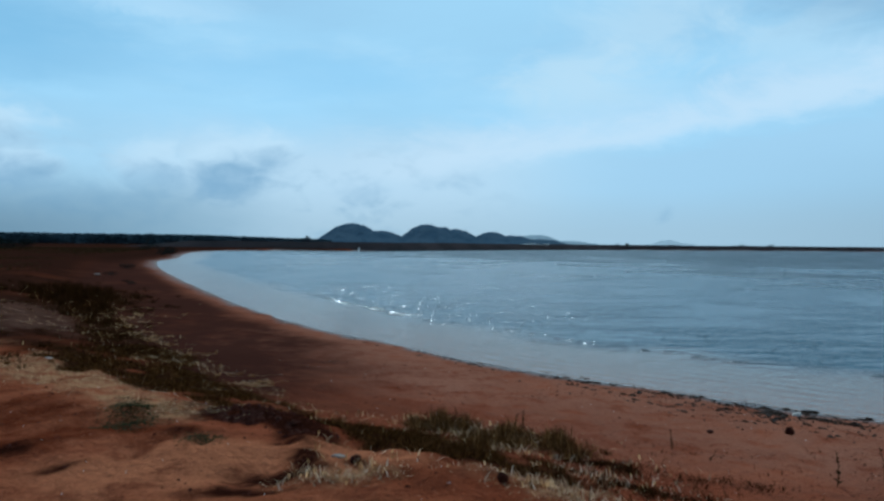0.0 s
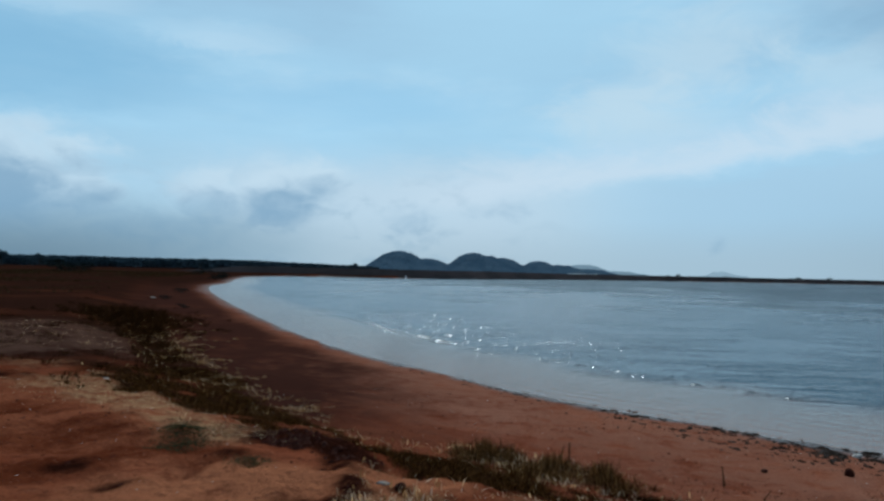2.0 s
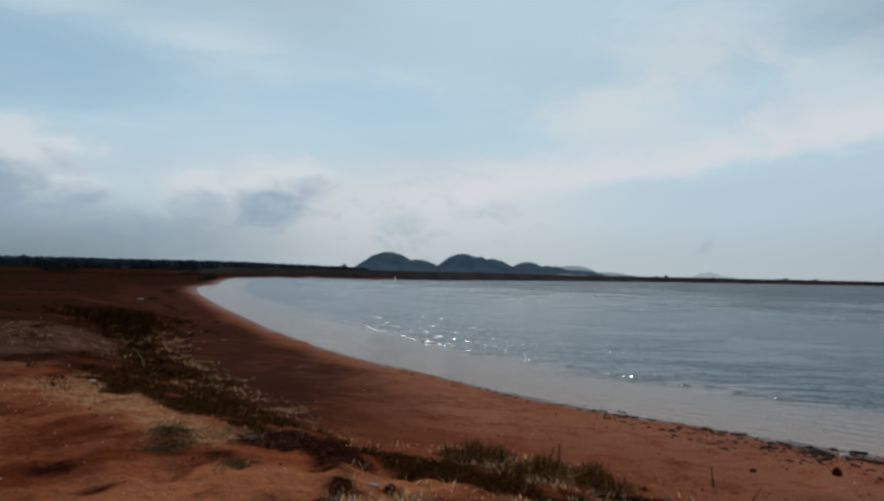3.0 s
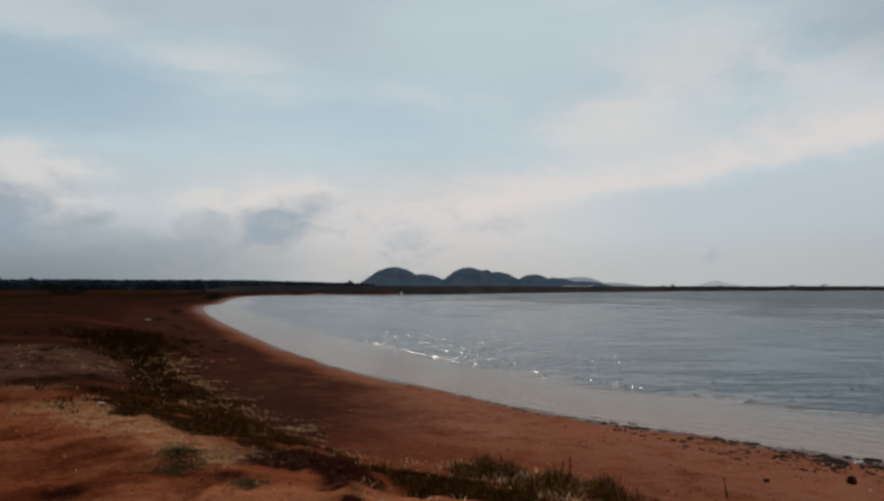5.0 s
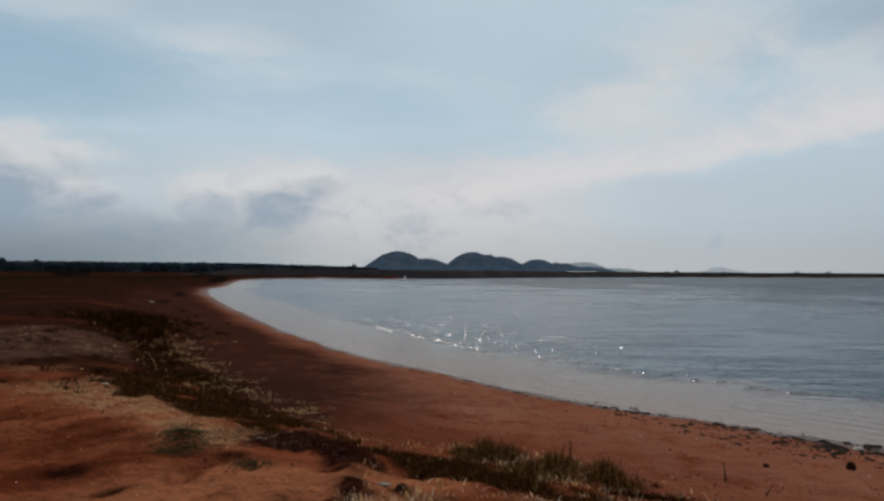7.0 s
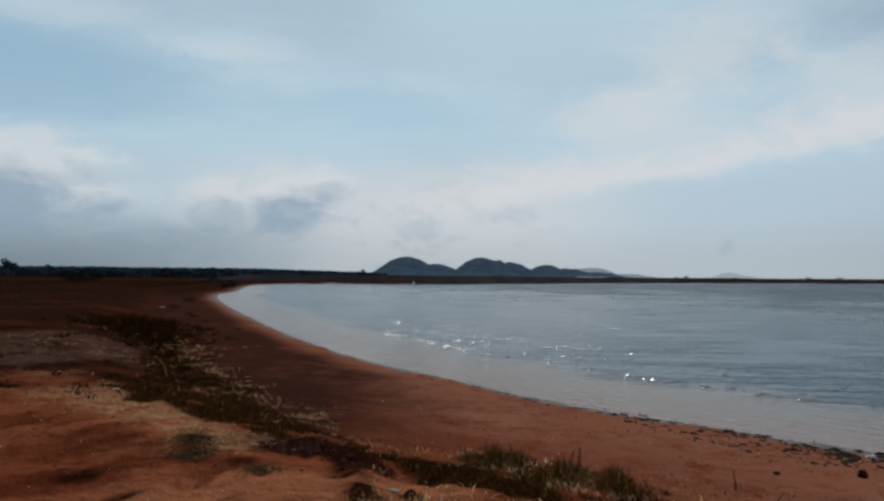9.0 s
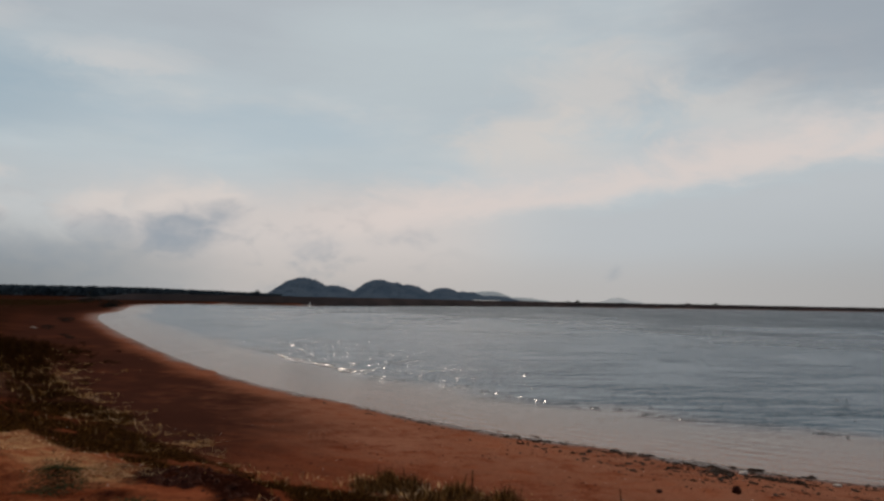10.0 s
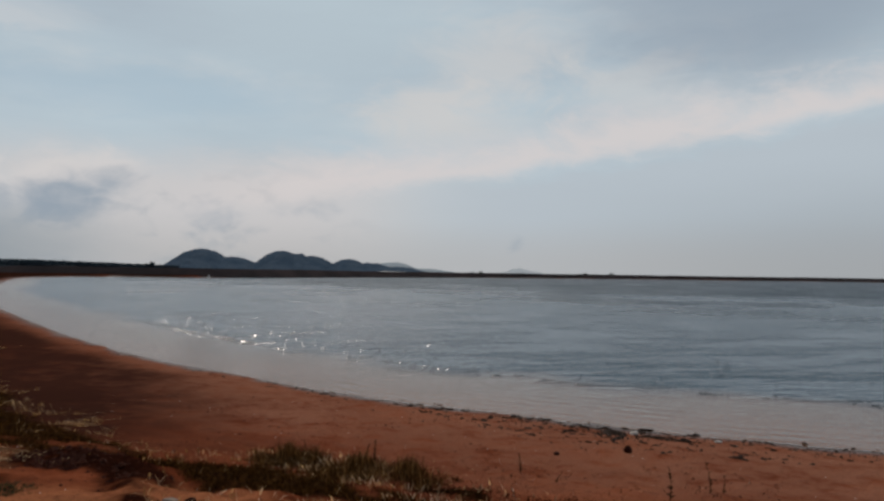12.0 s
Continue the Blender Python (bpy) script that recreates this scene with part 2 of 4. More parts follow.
def lake():
    mat, t, b = material("lake_water", 0.12, 0.5)
    b.inputs["IOR"].default_value = 1.33
    p = place_(t)
    off = attr_(t, "off")              # metres off the shore
    sway = m_(t, "MULTIPLY", m_(t, "SUBTRACT", noise_(t, p, 0.30, 5), 0.5), 3.6)
    reach = m_(t, "ADD", off, sway)
    open_ = step_(t, reach, 2.8, 5.4)  # 0 over the muddy shallows, 1 on the open lake
    mud = mix_(t, step_(t, reach, 0.0, 3.0), (0.150, 0.075, 0.040), (0.110, 0.062, 0.036))
    col = mix_(t, open_, mud, (0.008, 0.038, 0.064))
    t.links.new(col, b.inputs["Base Color"])
    long = t.nodes.new("ShaderNodeMapping")
    long.inputs["Scale"].default_value = (0.4, 1.0, 1.0)
    t.links.new(p, long.inputs[0])
    sep = t.nodes.new("ShaderNodeSeparateXYZ")
    t.links.new(p, sep.inputs[0])
    east = m_(t, "MULTIPLY", step_(t, m_(t, "ADD", m_(t, "MULTIPLY", sep.outputs[0], 1.6), sep.outputs[1]), 16.0, 240.0), step_(t, off, 7.0, 30.0))  # the wind blows over the farther lake
    gust = m_(t, "ADD", noise_(t, p, 0.05, 8, 0.74, 0.5), m_(t, "SUBTRACT", m_(t, "MULTIPLY", east, 0.24), 0.10))
    gust = step_(t, gust, 0.42, 0.72)
    side = step_(t, sep.outputs[0], -4.0, 12.0)
    band = noise_(t, vec_(t, m_(t, "MULTIPLY", sep.outputs[0], 0.14), m_(t, "MULTIPLY", sep.outputs[1], 0.55)), 1.0, 6, 0.66, 0.3)
    lively = m_(t, "ADD", 0.35, m_(t, "ADD", m_(t, "MULTIPLY", side, 0.45), m_(t, "MULTIPLY", step_(t, band, 0.44, 0.64), m_(t, "ADD", 0.35, m_(t, "MULTIPLY", side, 1.1)))))
    chop = m_(t, "ADD", m_(t, "MULTIPLY", noise_(t, long.outputs[0], 3.2, 3, 0.6), 0.10),
              m_(t, "MULTIPLY", noise_(t, long.outputs[0], 0.9, 3, 0.5), 0.035))
    h = m_(t, "MULTIPLY", chop, m_(t, "ADD", 0.10, m_(t, "MULTIPLY", open_, m_(t, "ADD", lively, m_(t, "MULTIPLY", gust, 7.0)))))
    wave = m_(t, "MULTIPLY", m_(t, "SINE", m_(t, "ADD", m_(t, "MULTIPLY", off, 14.0), m_(t, "MULTIPLY", noise_(t, p, 0.7, 2), 9.0))), 0.0055)
    wave = m_(t, "MULTIPLY", wave, step_(t, noise_(t, p, 0.6, 3), 0.34, 0.62))
    h = m_(t, "ADD", h, m_(t, "MULTIPLY", wave, step_(t, off, 3.8, 0.8)))
    # fine capillary ripples over the shallows
    fine = m_(t, "MULTIPLY", noise_(t, p, 11.0, 3, 0.6), m_(t, "MULTIPLY", m_(t, "SUBTRACT", 1.0, open_), 0.018))
    h = m_(t, "ADD", h, fine)
    # short steep ripples where the bottom shelves off, in broken lines
    steep = t.nodes.new("ShaderNodeMapping")
    steep.inputs["Scale"].default_value = (10.0, 7.0, 1.0)
    t.links.new(p, steep.inputs[0])
    shelf = m_(t, "MULTIPLY", step_(t, reach, 3.3, 4.3), step_(t, reach, 8.5, 4.8))
    line = step_(t, m_(t, "ABSOLUTE", m_(t, "SUBTRACT", reach, 4.3)), 0.7, 0.1)
    patch = step_(t, noise_(t, p, 0.55, 3, 0.6), 0.42, 0.66)
    shelf = m_(t, "MULTIPLY", m_(t, "MAXIMUM", m_(t, "MULTIPLY", shelf, 0.45), m_(t, "MULTIPLY", line, 0.6)), patch)
    h = m_(t, "ADD", h, m_(t, "MULTIPLY", m_(t, "MULTIPLY", noise_(t, steep.outputs[0], 1.0, 2, 0.5), 0.018), shelf))
    t.links.new(m_(t, "ADD", m_(t, "MULTIPLY", open_, m_(t, "ADD", 0.09, m_(t, "MULTIPLY", gust, 0.24))), m_(t, "SUBTRACT", 0.13, m_(t, "MULTIPLY", shelf, 0.09))), b.inputs["Roughness"])
    bump_(t, b, h, 1.0, 1.0)
    return mat


def plant(name, colours, rough=0.85, spec=0.0, through_light=0.22):
    """Blades, leaves and clumps: each loose piece takes its own tone out of the colours."""
    mat, t, b = material(name, rough, spec)
    geo = t.nodes.new("ShaderNodeNewGeometry")
    ramp = t.nodes.new("ShaderNodeValToRGB")
    els = ramp.color_ramp.elements
    while len(els) < len(colours):
        els.new(0.5)
    for i, c in enumerate(colours):
        els[i].position, els[i].color = i / max(1, len(colours) - 1), (*c, 1)
    t.links.new(geo.outputs["Random Per Island"], ramp.inputs[0])
    n = noise_(t, place_(t), 14.0, 3)
    col = mix_(t, m_(t, "MULTIPLY", step_(t, n, 0.4, 0.7), 0.4), ramp.outputs[0], tuple(c * 0.5 for c in colours[0]))
    t.links.new(col, b.inputs["Base Color"])
    # thin leaves let some light through
    thin, both = t.nodes.new("ShaderNodeBsdfTranslucent"), t.nodes.new("ShaderNodeMixShader")
    t.links.new(mix_(t, 1.0, col, (1.5, 1.1, 0.6), "MULTIPLY"), thin.inputs[0])
    both.inputs[0].default_value = through_light
    t.links.new(b.outputs[0], both.inputs[1])
    t.links.new(thin.outputs[0], both.inputs[2])
    t.links.new(both.outputs[0], t.nodes["Material Output"].inputs[0])
    return mat


def mottled(name, a, c, scale, rough=0.9, bump=0.5, depth=0.03):
    mat, t, b = material(name, rough, 0.05 if rough < 0.9 else 0.0)
    p = place_(t)
    n, f = noise_(t, p, scale, 6, 0.62), noise_(t, p, scale * 7, 4, 0.6)
    col = mix_(t, step_(t, n, 0.35, 0.65), a, c)
    col = mix_(t, m_(t, "MULTIPLY", step_(t, f, 0.5, 0.75), 0.45), col, tuple(v * 0.5 for v in a))
    t.links.new(col, b.inputs["Base Color"])
    bump_(t, b, m_(t, "ADD", n, m_(t, "MULTIPLY", f, 0.4)), bump, depth)
    return mat


SOIL, LAKE = soil(), lake()
# hill colours carry painted distance haze, paler and bluer the farther off
HAZED_FOREST = mottled("hazed_forest_hill", (0.042, 0.068, 0.100), (0.064, 0.092, 0.124), 0.02, 1.0, 0.5, 10.0)
HAZED_FAR_HILL = mottled("hazed_far_hill", (0.25, 0.30, 0.33), (0.28, 0.33, 0.36), 0.004, 1.0, 0.4, 10.0)
HAZED_FAINT_HILL = mottled("hazed_faint_hill", (0.42, 0.47, 0.50), (0.44, 0.49, 0.52), 0.004, 1.0, 0.2, 10.0)
DIKE = mottled("embankment_earth", (0.030, 0.026, 0.027), (0.044, 0.036, 0.036), 0.06, 0.95, 0.8, 0.6)
GRASS = plant("dark_grass", ((0.012, 0.0055, 0.002), (0.028, 0.0135, 0.0045), (0.060, 0.029, 0.010), (0.18, 0.092, 0.034)))
GOLD = plant("golden_grass", ((0.020, 0.0105, 0.0045), (0.045, 0.024, 0.010), (0.090, 0.048, 0.019), (0.36, 0.22, 0.10)))
STRAW = plant("dry_straw", ((0.06, 0.034, 0.018), (0.15, 0.085, 0.045), (0.34, 0.23, 0.13), (0.76, 0.62, 0.44)), through_light=0.4)
LEAF_LITTER = plant("leaf_litter", ((0.16, 0.095, 0.05), (0.44, 0.31, 0.20), (0.80, 0.66, 0.50)), through_light=0.35)
DARK_TUFT = plant("dark_tuft", ((0.010, 0.005, 0.0022), (0.022, 0.011, 0.0042), (0.050, 0.025, 0.009)))
WEED = plant("brown_weed", ((0.024, 0.015, 0.008), (0.045, 0.032, 0.015)))
# far leaves, with blue-grey distance haze mixed into their colour
HAZED_WOODS = plant("haze_painted_foliage", ((0.052, 0.074, 0.090), (0.066, 0.088, 0.102)), through_light=0.0)
LEAF = plant("far_foliage", ((0.014, 0.017, 0.015), (0.026, 0.030, 0.024)), through_light=0.0)
BARK = mottled("bark", (0.05, 0.038, 0.03), (0.08, 0.062, 0.048), 8.0)
CLOD = mottled("dark_clod", (0.024, 0.0072, 0.0042), (0.058, 0.016, 0.008), 14.0, 0.85, 0.8, 0.02)
FLOTSAM = mottled("flotsam", (0.028, 0.017, 0.012), (0.056, 0.036, 0.025), 18.0, 0.75, 0.9, 0.02)
PALE_STONE = mottled("pale_stone", (0.50, 0.45, 0.38), (0.66, 0.60, 0.53), 20.0, 0.8, 0.5, 0.01)
GREY_STONE = mottled("grey_stone", (0.22, 0.19, 0.16), (0.32, 0.28, 0.24), 16.0, 0.85, 0.6, 0.01)
WHITE_PAINT = mottled("white_paint", (0.74, 0.74, 0.72), (0.82, 0.82, 0.80), 2.0, 0.6, 0.1, 0.005)
WALL_PAINT = mottled("shed_wall", (0.45, 0.44, 0.42), (0.56, 0.55, 0.52), 0.6, 0.8, 0.2, 0.01)
DARK_METAL = mottled("dark_opening", (0.05, 0.05, 0.055), (0.07, 0.07, 0.075), 3.0, 0.6, 0.1, 0.005)
RIPPLE, _t, _b = material("ripple_water", 0.19, 0.5)
_b.inputs["IOR"].default_value = 1.33
_t.links.new(mix_(_t, noise_(_t, place_(_t), 2.0, 3), (0.03, 0.045, 0.055), (0.055, 0.06, 0.062)), _b.inputs["Base Color"])
# ---------------------------------------------------------------- land and lake
LAKE_Z = -0.80
SHORE = [(8.3, 8.75), (6.1, 9.98), (3.92, 11.86), (1.12, 14.28), (-1.15, 17.2), (-4.3, 21.4), (-8.7, 29.3), (-14.6, 41.2), (-19.4, 51.2), (-24.2, 61.5),
         (-29.7, 74), (-35.8, 89.5), (-37.8, 98), (-42.2, 114), (-51.5, 142), (-62, 179), (-64, 206), (-52, 222), (-26, 232), (4, 290), (78, 382), (176, 436), (291, 466), (405, 440),
         (520, 320), (520, 120), (300, 10), (120, -20), (45, -10), (22, 1.5), (13, 6.4)]


def spline(points, steps, closed=True):
    p = np.array(points, float)
    out, n = [], len(p)
    for i in range(n if closed else n - 1):
        if closed:
            a, b, c, d = p[i - 1], p[i], p[(i + 1) % n], p[(i + 2) % n]
        else:
            a, b, c, d = p[max(i - 1, 0)], p[i], p[i + 1], p[min(i + 2, n - 1)]
        for k in range(steps):
            s = k / steps
            out.append(0.5 * (2 * b + (c - a) * s + (2 * a - 5 * b + 4 * c - d) * s * s + (3 * b - a - 3 * c + d) * s ** 3))
    if not closed:
        out.append(p[-1])
    return np.array(out)


SHORE_LINE = spline(SHORE, 6)


def from_shore(x, y):
    """Signed distance from the shore line: positive on land, negative over the lake."""
    best, inside = np.full(x.shape, 1e9), np.zeros(x.shape, bool)
    q = SHORE_LINE
    for (ax, ay), (bx, by) in zip(q, np.roll(q, -1, 0)):
        dx, dy = bx - ax, by - ay
        s = np.clip(((x - ax) * dx + (y - ay) * dy) / (dx * dx + dy * dy + 1e-9), 0, 1)
        best = np.minimum(best, (x - ax - s * dx) ** 2 + (y - ay - s * dy) ** 2)
        if ay != by:
            inside ^= ((ay > y) != (by > y)) & (x < dx * (y - ay) / dy + ax)
    return np.where(inside, -1, 1) * np.sqrt(best)


def ramp(v, lo, hi):
    s = np.clip((v - lo) / (hi - lo), 0, 1)
    return s * s * (3 - 2 * s)


RNG = np.random.default_rng(7)
TABLE = RNG.random((256, 256))


def lattice(x, y):
    """Smooth value noise, 0..1, one cell a metre."""
    xi, yi = np.floor(x).astype(int), np.floor(y).astype(int)
    fx, fy = x - xi, y - yi
    fx, fy = fx * fx * (3 - 2 * fx), fy * fy * (3 - 2 * fy)
    g = lambda i, j: TABLE[(xi + i) & 255, (yi + j) & 255]
    return (g(0, 0) * (1 - fx) + g(1, 0) * fx) * (1 - fy) + (g(0, 1) * (1 - fx) + g(1, 1) * fx) * fy


def rough_(x, y, size, octaves=4, gain=0.5):
    total, amount, norm = 0, 1.0, 0
    for k in range(octaves):
        total = total + amount * (lattice(x / size + 17.3 * k, y / size + 5.1 * k) - 0.5)
        norm += amount
        amount, size = amount * gain, size * 0.47
    return total / norm


def spot(x, y, cx, cy, rx, ry, turn=0.0):
    c, s = math.cos(radians(turn)), math.sin(radians(turn))
    a, b = (x - cx) * c + (y - cy) * s, (y - cy) * c - (x - cx) * s
    return np.exp(-(a / rx) ** 2 - (b / ry) ** 2)


# low mounds and hollows of the bank: place, radii, height
MOUNDS = [(-1.95, 7.05, 0.38, 0.22, 0.10), (-1.50, 6.80, 0.35, 0.22, 0.11), (-1.12, 6.00, 0.18, 0.45, 0.07), (-0.95, 5.25, 0.16, 0.35, 0.05), (-0.15, 5.60, 0.42, 0.38, 0.11),
          (0.15, 5.00, 0.55, 0.40, 0.10), (-2.25, 6.00, 0.30, 0.20, 0.06), (-3.50, 5.70, 0.50, 0.30, 0.08), (-0.72, 6.25, 0.28, 0.25, -0.07),
          (-3.9, 7.2, 0.9, 0.35, 0.05), (-4.6, 6.2, 0.8, 0.4, -0.06), (-1.5, 5.2, 0.6, 0.25, -0.06), (-3.0, 6.75, 0.25, 0.20, 0.05)]


def height(x, y, s=None):
    s = from_shore(x, y) if s is None else s
    z = LAKE_Z + 0.06 * s * (s < 0) + (0.05 * np.minimum(s, 6) + 0.2 * ramp(s, 3, 9)) * (s > 0)
    z = z + 0.30 * ramp(s, 5.6, 8.2)
    z = np.maximum(z, LAKE_Z - 2.5)
    near = np.exp(-(np.hypot(x, y) / 60) ** 2)
    land = ramp(s, 0.3, 4)
    bank = ramp(s, 6.4, 8)
    z = z + land * near * (0.10 * rough_(x, y, 2.2) + 0.05 * rough_(x, y, 0.5, 3) + 0.16 * bank * rough_(x, y, 0.55, 5, 0.6))
    z = z + 0.030 * near * rough_(x, y, 0.5, 4, 0.6) * ramp(s, -1, 0.5)
    for cx, cy, rx, ry, h in MOUNDS:
        z = z + h * spot(x, y, cx, cy, rx, ry) * (1 + 1.2 * rough_(x, y, 0.3, 3))
    return z


def sheet_axis(lo, hi, cell, a, b, grow):
    """Grid lines: even between a and b, then ever wider out to lo and hi."""
    mid = np.arange(a, b + cell / 2, cell)
    def out(span):
        r, d = [0.0], cell
        while r[-1] < span:
            d *= grow
            r.append(r[-1] + d)
        r = np.array(r[1:])
        return r * span / r[-1]
    return np.concatenate([a - out(a - lo)[::-1], mid, b + out(hi - b)])


def grid_object(name, xs, ys, z_of, mat, masks):
    gx, gy = np.meshgrid(xs, ys)
    x, y = gx.ravel(), gy.ravel()
    s = from_shore(x, y)
    z = z_of(x, y, s)
    nx, ny = len(xs), len(ys)
    i = (np.arange(ny - 1)[:, None] * nx + np.arange(nx - 1)[None]).ravel()
    quads = np.stack([i, i + 1, i + 1 + nx, i + nx], 1)
    keep = masks.pop("keep")(x, y, s)[quads].any(1) if "keep" in masks else np.ones(len(quads), bool)
    quads = quads[keep]
    used, flat = np.unique(quads, return_inverse=True)
    me = bpy.data.meshes.new(name)
    me.vertices.add(len(used))
    me.vertices.foreach_set("co", np.stack([x, y, z], 1)[used].astype(np.float32).ravel())
    me.loops.add(flat.size)
    me.loops.foreach_set("vertex_index", flat.ravel().astype(np.int32))
    me.polygons.add(len(quads))
    me.polygons.foreach_set("loop_start", np.arange(0, flat.size, 4, dtype=np.int32))
    me.polygons.foreach_set("use_smooth", np.ones(len(quads), bool))
    me.update(calc_edges=True)
    for key, fn in masks.items():
        me.attributes.new(key, "FLOAT", "POINT").data.foreach_set("value", np.asarray(fn(x, y, s))[used].astype(np.float32))
    me.materials.append(mat)
    return new(name, me)


STRIP_X = (-18.0, -9.0, -7.0, -6.0, -5.0, -4.4, -3.6, -2.2, -1.4, -1.0, -0.6, -0.3, 0.1, 0.9)
STRIP_IN = (5.2, 4.8, 5.0, 5.4, 5.5, 5.4, 5.8, 5.9, 6.2, 6.0, 5.9, 5.7, 5.7, 5.6)
STRIP_OUT = (7.0, 6.2, 6.5, 7.0, 7.9, 7.5, 7.6, 7.4, 7.0, 7.05, 7.35, 7.1, 6.85, 6.6)


def tuft_spots(x, y):
    return np.clip(1.1 * spot(x, y, 0.05, 8.15, 0.30, 0.35) + 1.2 * spot(x, y, 0.62, 7.85, 0.42, 0.40) + 1.0 * spot(x, y, 1.12, 7.45, 0.32, 0.22) + 0.7 * spot(x, y, 1.42, 7.3, 0.2, 0.15), 0, 1)


def turf_mask(x, y, s):
    w = s + 0.7 * rough_(x, y, 1.3, 4, 0.6)
    a, b = np.interp(x, STRIP_X, STRIP_IN), np.interp(x, STRIP_X, STRIP_OUT)
    strip = ramp(w, a - 0.15, a + 0.2) * ramp(w, b + 0.15, b - 0.2) * ramp(x, 1.35, 0.9) * ramp(x, -19, -15)
    strip = np.maximum(strip, 0.75 * tuft_spots(x, y))
    strip = np.maximum(strip, 1.3 * spot(x, y, -13.4, 26.5, 1.7, 6.0, 26))
    strip = np.maximum(strip, 1.1 * spot(x, y, -5.9, 11.2, 0.9, 0.9, 28))
    return np.clip(strip * ramp(rough_(x, y, 0.9, 4, 0.65), -0.28, 0.0), 0, 1)


def patches(x, y, rows):
    return sum(k * spot(x, y, cx, cy, rx, ry, turn) for cx, cy, rx, ry, turn, k in rows)


def ragged(x, y, m, size=0.7, amount=1.6):
    """Breaks the soft edge of a patch into an uneven one."""
    m = m + amount * np.clip(m * 6, 0, 1) * (rough_(x, y, size, 5, 0.65) + 0.5 * rough_(x + 31, y, size / 4, 3, 0.7))
    return ramp(m, 0.10, 0.90)


def pale_mask(x, y, s):
    m = patches(x, y, ((-5.9, 9.9, 0.8, 1.0, 30, 1.0), (-4.9, 9.0, 0.6, 0.7, 28, 0.9), (-4.05, 8.3, 0.6, 0.8, 26, 0.9), (-3.25, 7.45, 0.42, 0.55, 24, 1.0), (-2.65, 7.05, 0.35, 0.40, 20, 1.3),
                       (-0.7, 5.05, 0.35, 0.25, 0, 0.8), (0.75, 5.0, 0.45, 0.30, -20, 0.8), (-7.4, 11.6, 0.9, 0.6, 30, 0.7), (1.35, 6.5, 0.3, 0.2, 0, 0.6)))
    return ragged(x, y, m, 0.6, 1.1)


def rust_mask(x, y, s):
    m = patches(x, y, ((-4.1, 6.7, 0.7, 0.7, 30, 1.2), (-3.2, 6.0, 0.7, 0.40, 25, 1.1), (-3.6, 5.3, 0.6, 0.25, 25, 1.0), (-2.3, 6.0, 0.32, 0.28, 20, 1.3), (-2.75, 6.3, 0.4, 0.2, 20, 0.7),
                       (-0.12, 5.75, 0.42, 0.28, 0, 0.7), (0.25, 5.4, 0.35, 0.35, 0, 0.4), (-0.3, 5.0, 0.3, 0.2, 0, 0.7), (-1.25, 6.3, 0.3, 0.4, 0, 1.0), (-5.4, 7.6, 0.8, 0.6, 30, 0.9)))
    return ragged(x, y, m, 0.7, 1.2)


def ash_mask(x, y, s):
    m = patches(x, y, ((-9.3, 16.2, 1.8, 2.2, 30, 0.9), (-10.8, 15.2, 1.6, 1.6, 32, 0.9), (-12.0, 19.0, 2.2, 2.0, 32, 0.7), (-8.3, 13.0, 1.0, 0.7, 32, 0.6), (-13.0, 17.5, 2.5, 2.0, 32, 1.0), (-9.6, 13.4, 1.2, 0.8, 34, 0.8)))
    return 0.75 * ragged(x, y, m, 1.4, 2.1)


# patches of dark soil and of shade painted on the bank's near slopes
def dark_soil_shade_mask(x, y, s):
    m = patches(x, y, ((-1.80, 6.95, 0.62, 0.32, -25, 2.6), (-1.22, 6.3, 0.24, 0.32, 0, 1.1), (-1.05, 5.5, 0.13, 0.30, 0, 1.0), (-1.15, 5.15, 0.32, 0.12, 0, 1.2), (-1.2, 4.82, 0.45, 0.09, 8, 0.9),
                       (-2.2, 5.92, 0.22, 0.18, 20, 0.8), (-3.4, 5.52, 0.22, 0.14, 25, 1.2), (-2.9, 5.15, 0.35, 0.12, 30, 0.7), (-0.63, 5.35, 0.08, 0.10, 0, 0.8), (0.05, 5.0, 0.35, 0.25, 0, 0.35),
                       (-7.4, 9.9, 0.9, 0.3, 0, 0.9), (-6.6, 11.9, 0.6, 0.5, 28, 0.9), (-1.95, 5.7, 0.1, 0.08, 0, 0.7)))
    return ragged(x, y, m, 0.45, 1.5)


def silt_mask(x, y, s):
    return np.clip(ramp(s, 6.8, 1.5) * np.maximum(0.25 + 0.75 * ramp(x, -8, -1), 0.6 * ramp(s, 2.4, 0.9)) * (0.9 + 0.8 * rough_(x, y, 1.5, 3)), 0, 1)


def tan_mask(x, y, s):
    m = 0.45 * ramp(s, 7.6, 8.6) * ramp(y, 10.5, 8.5) + patches(x, y, ((-2.3, 5.1, 0.8, 0.55, 20, 0.7), (-1.5, 5.6, 0.5, 0.35, 15, 0.8), (-0.82, 6.1, 0.30, 0.45, 0, 2.0), (-0.5, 5.45, 0.35, 0.30, 0, 1.5), (0.35, 5.3, 0.5, 0.5, 0, 0.6)))
    return np.clip(m * (0.75 + 2.2 * rough_(x, y, 1.1, 5, 0.6)), 0, 1)


def dark_beach_mask(x, y, s):
    return np.clip(ramp(s, 0.3, 1.8) * ramp(s, 7.2, 5.4) * ramp(x + 1.5 * rough_(x, y, 1.5, 4), 0.4, -4.2) * (1.0 + 0.9 * rough_(x, y, 2.5) + 0.9 * rough_(x, y, 0.5, 4, 0.7)), 0, 0.95)


